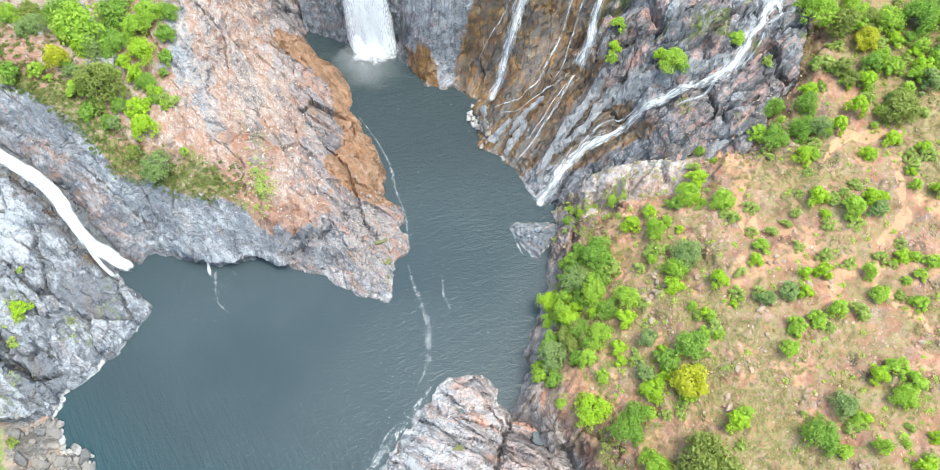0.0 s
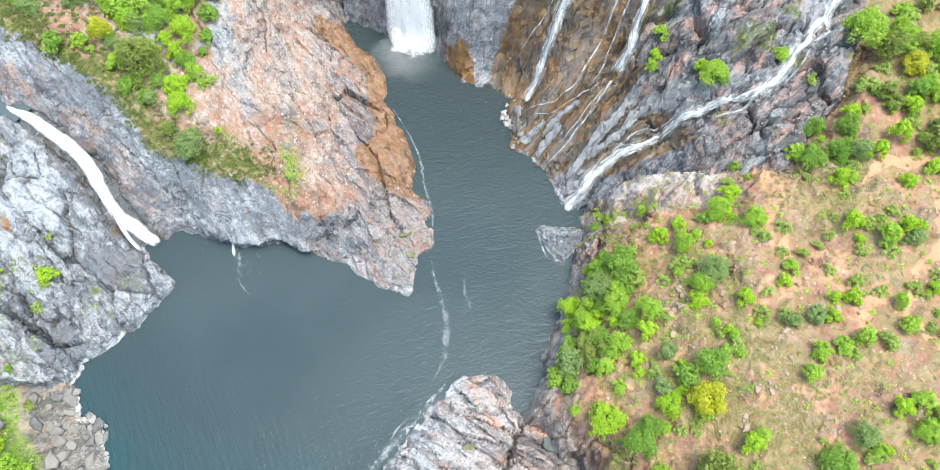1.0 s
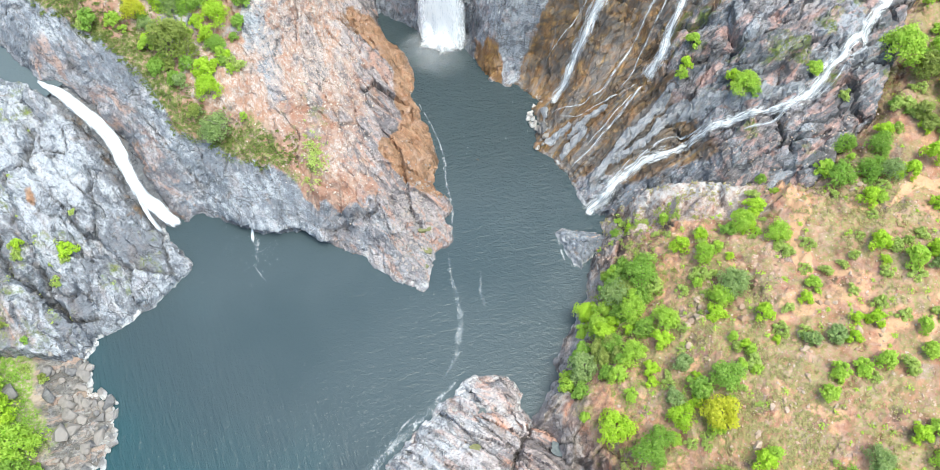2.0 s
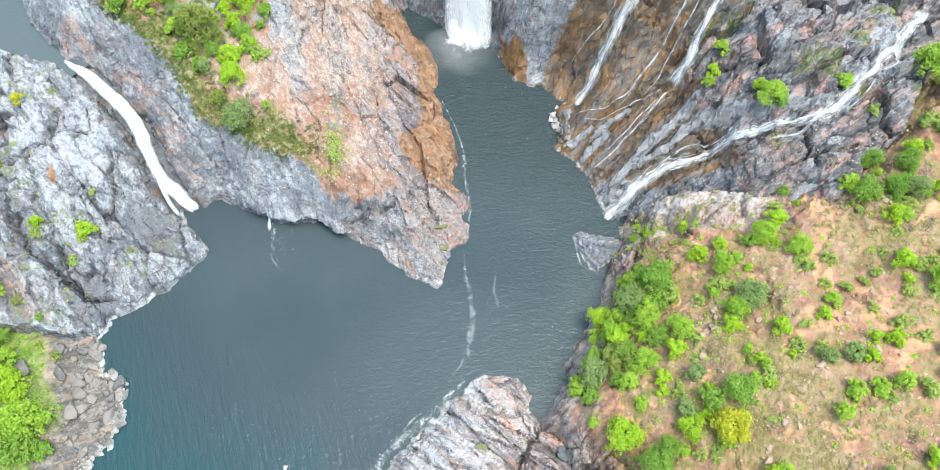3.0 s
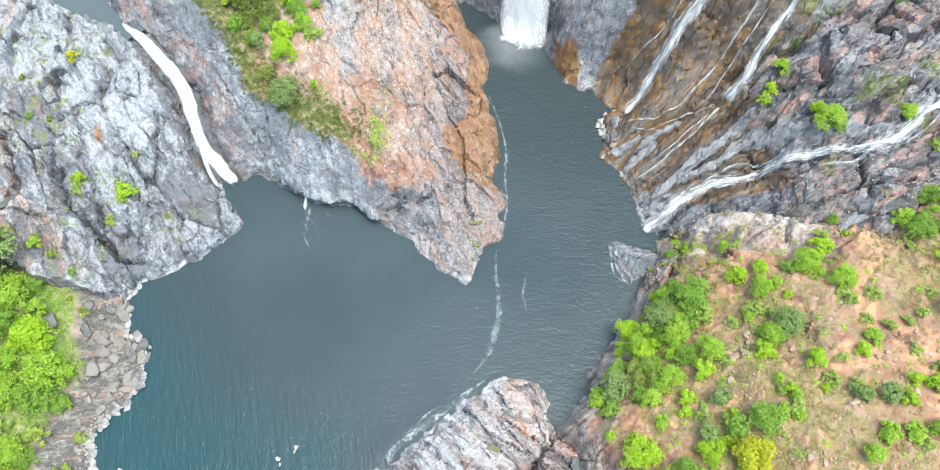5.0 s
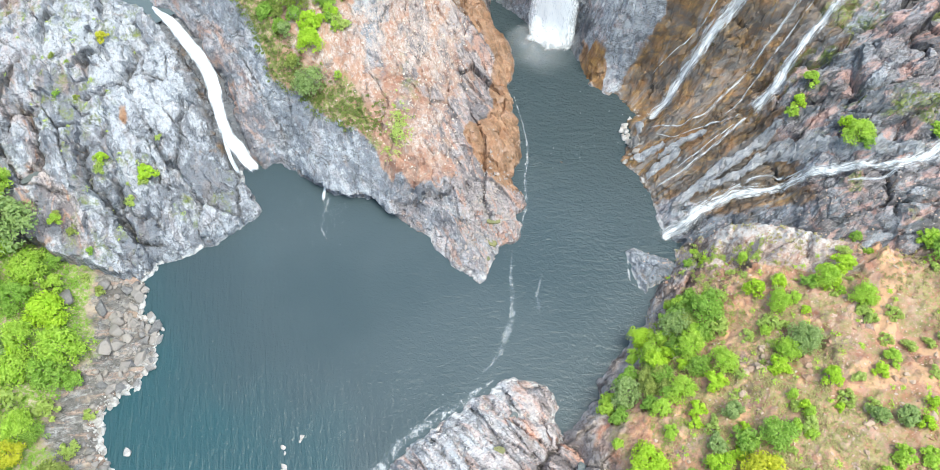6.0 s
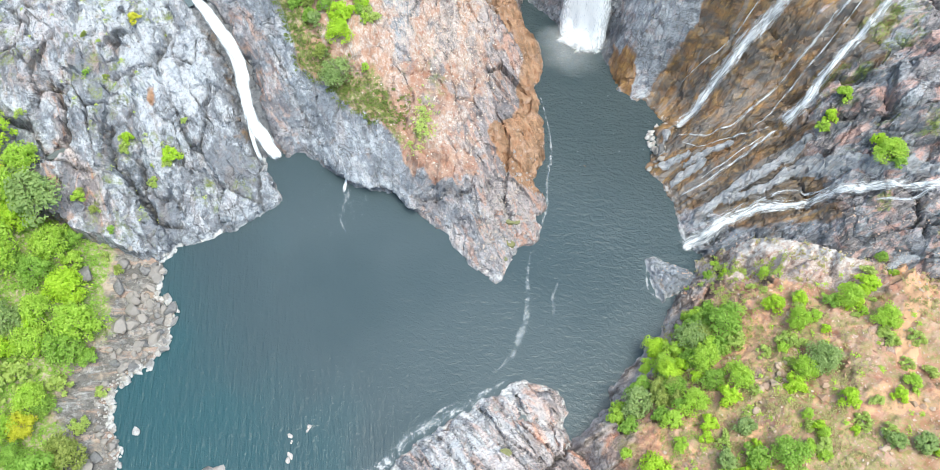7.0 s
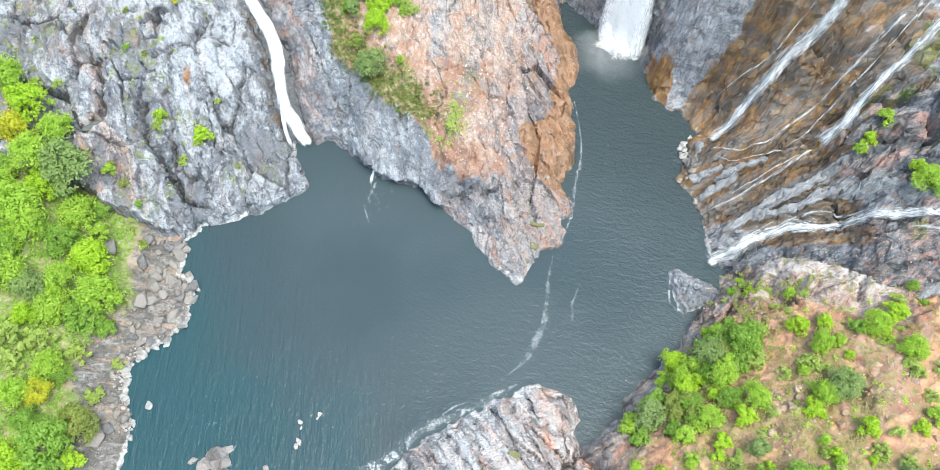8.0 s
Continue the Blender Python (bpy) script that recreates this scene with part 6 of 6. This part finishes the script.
def rock_pool(x, y, long, wide, turn, material, label, seed):
    """A shallow pool with a wandering edge, lying in a hollow."""
    rng = random.Random(seed)
    bm = bmesh.new()
    rim = []
    c, s = math.cos(radians(turn)), math.sin(radians(turn))
    for k in range(22):
        a = k * math.tau / 22
        r = 1 + 0.22 * math.sin(2 * a + seed) + 0.16 * math.sin(3 * a + 2 * seed) + rng.uniform(-0.08, 0.08)
        u, v = long * r * math.cos(a), wide * r * math.sin(a)
        rim.append((x + c * u - s * v, y + s * u + c * v))
    z = float(np.percentile(top([p[0] for p in rim] + [x], [p[1] for p in rim] + [y]), 70)) + 0.02
    upper = [bm.verts.new((px, py, z)) for px, py in rim]
    lower = [bm.verts.new((px, py, z - 0.9)) for px, py in rim]
    bm.faces.new(upper)
    for k in range(22):
        bm.faces.new((lower[k], lower[(k + 1) % 22], upper[(k + 1) % 22], upper[k]))
    return tagged(part("rock_pool", bm, material), label, "rock pool", "pools on the rock")


for k, (x, y, long, wide, turn) in enumerate(((0.8, 9.4, 0.9, 0.55, 10), (0.7, 6.5, 1.0, 0.5, -20), (0.5, 3.8, 0.35, 0.3, 0), (5.0, -25.6, 0.9, 0.45, -30))):
    rock_pool(x, y, long, wide, turn, POOL_WATER, "stagnant olive-green rain pool in pale rock", k + 2)
for k, (x, y, long, wide, turn) in enumerate(((-67.4, 4.6, 1.3, 0.8, 50), (16.3, -26.9, 1.2, 0.7, -40), (6.6, -20.4, 0.7, 0.45, -10))):
    rock_pool(x, y, long, wide, turn, POOL_GREY, "still grey rain pool in a rock hollow", k + 9)

# ---- low growth ----
def tufts(name, count, spot, size, blades, material, seed, label, land):
    """Leaves close to the ground, on one landform alone."""
    rng = random.Random(seed)
    places = [p for p in (spot(rng) for _ in range(count)) if p]
    heights = top([p[0] for p in places], [p[1] for p in places])
    own = land(np.array([p[0] for p in places]), np.array([p[1] for p in places]))
    places, heights = [p for p, a, b in zip(places, own, heights) if a > b - 0.4], heights[own > heights - 0.4]
    pos, faces = [], []
    for (x, y), z in zip(places, heights):
        if z < 0.3:
            continue
        s = size * rng.uniform(0.5, 1.5)
        for _ in range(blades):
            a, r = rng.uniform(0, math.tau), rng.random()
            p = Vector((x + s * r * math.cos(a), y + s * r * math.sin(a), z + s * (0.15 + 0.5 * (1 - r) * rng.random())))
            b, tilt = rng.uniform(0, math.tau), rng.uniform(-0.25, 0.5)
            d = Vector((math.cos(b), math.sin(b), tilt)) * 0.18
            w = Vector((-math.sin(b), math.cos(b), rng.uniform(-0.4, 0.4))) * 0.06
            k = len(pos)
            pos += [p - d * 0.7, p + w, p + d, p - w]
            faces.append((k, k + 1, k + 2, k + 3))
    me = bpy.data.meshes.new(name)
    me.from_pydata(pos, [], faces)
    me.materials.append(material)
    return tagged(new(name, me), label, "low plants", kind="stuff")


def clustered(box, seed, size=6.0, least=0.0):
    def spot(r):
        x, y = r.uniform(box[0], box[1]), r.uniform(box[2], box[3])
        v = float(fbm(np.array([x / size]), np.array([y / size]), seed, 3)[0])
        return (x, y) if v > least + r.uniform(-0.5, 0.5) else None
    return spot


def crest(r):
    x, y = r.uniform(-70, -18), r.uniform(18, 62)
    west = float(away(np.array([x]), np.array([y]), CHUTE_RIGHT[::-1] + HEAD_WEST[1:])[0])
    return (x, y) if 7.0 < west < 10 + (3 + 9 * min(1.0, max(0.0, (y - 34) / 12))) * r.random() ** 1.5 else None


def meadow(r):
    x, y = r.uniform(-84, -54), r.uniform(-48, 4)
    return (x, y) if float(away(np.array([x]), np.array([y]), BANK_SHORE)[0]) > 6.5 + 2.5 * r.random() else None


def edge(r):
    x, y = r.uniform(23, 42), r.uniform(-38, 6)
    return (x, y) if not (x < 30.5 and y > -1) and 2 < float(away(np.array([x]), np.array([y]), HILL_SHORE)[0]) < 5 + 7 * r.random() else None


tufts("hill_tufts", 11000, clustered((24, 86, -48, 18), 144, 10.0, -0.1), 0.36, 10, LEAVES["h"], 41, "pale green tufts of grass on the hillside", hill)
tufts("hill_herbs", 900, clustered((24, 86, -48, 18), 171, 5.0, 0.1), 0.45, 22, LEAVES["b"], 42, "small green herbs on the hillside", hill)
tufts("hill_edge_growth", 1100, edge, 0.6, 30, LEAVES["e"], 43, "rank green growth along the rocky edge", hill)
tufts("bank_grass", 2600, meadow, 0.6, 22, LEAVES["c"], 44, "lush bright grass on the river bank", left_bank)
tufts("headland_growth", 7000, crest, 0.5, 22, LEAVES["i"], 45, "deep green undergrowth on the headland's crest", headland)
tufts("headland_grass", 110, lambda r: (r.gauss(-15.5, 1.0), r.gauss(19.8, 2.0)), 0.4, 14, LEAVES["g"], 46, "bright grass on the headland's flank", headland)
tufts("rock_moss", 120, clustered((-84, -44, -2, 32), 121, 6.0, 0.35), 0.4, 18, LEAVES["g"], 47, "small green plants in the rock's cracks", left_rock)


def bare_tree(x, y, size, seed):
    rng = random.Random(seed)
    root = new("dead_tree")
    root.matrix_basis = pose(x, y, float(top(x, y)[0]) - 0.2)
    bm = bmesh.new()
    base = Vector((0, 0, 0))
    knee = Vector((0.2, -0.2, 1.3)) * size / 3
    stalk(bm, base, knee, 0.16, 0.11)
    part("trunk", bm, BARK, root)
    for k in range(9):
        a = k * math.tau / 9 + rng.uniform(-0.3, 0.3)
        bm = bmesh.new()
        p, d = knee, Vector((math.cos(a), math.sin(a), 0.7)).normalized()
        r = 0.07
        for _ in range(4):
            q = p + d * size * 0.26
            stalk(bm, p, q, r, r * 0.72, 5)
            for _ in range(2):
                e = (d + Vector((rng.uniform(-1, 1), rng.uniform(-1, 1), rng.uniform(-0.2, 0.6)))).normalized()
                stalk(bm, q, q + e * size * 0.18, r * 0.5, 0.012, 4)
            d = (d + Vector((rng.uniform(-0.5, 0.5), rng.uniform(-0.5, 0.5), rng.uniform(-0.25, 0.2)))).normalized()
            p, r = q, r * 0.72
        part("branch", bm, BARK, root)
    return tagged(root, "bare grey dead tree on the headland's crest", "dead tree")


bare_tree(-28.6, 26.2, 3.4, 3)
bare_tree(-33.5, 35.5, 3.0, 4)
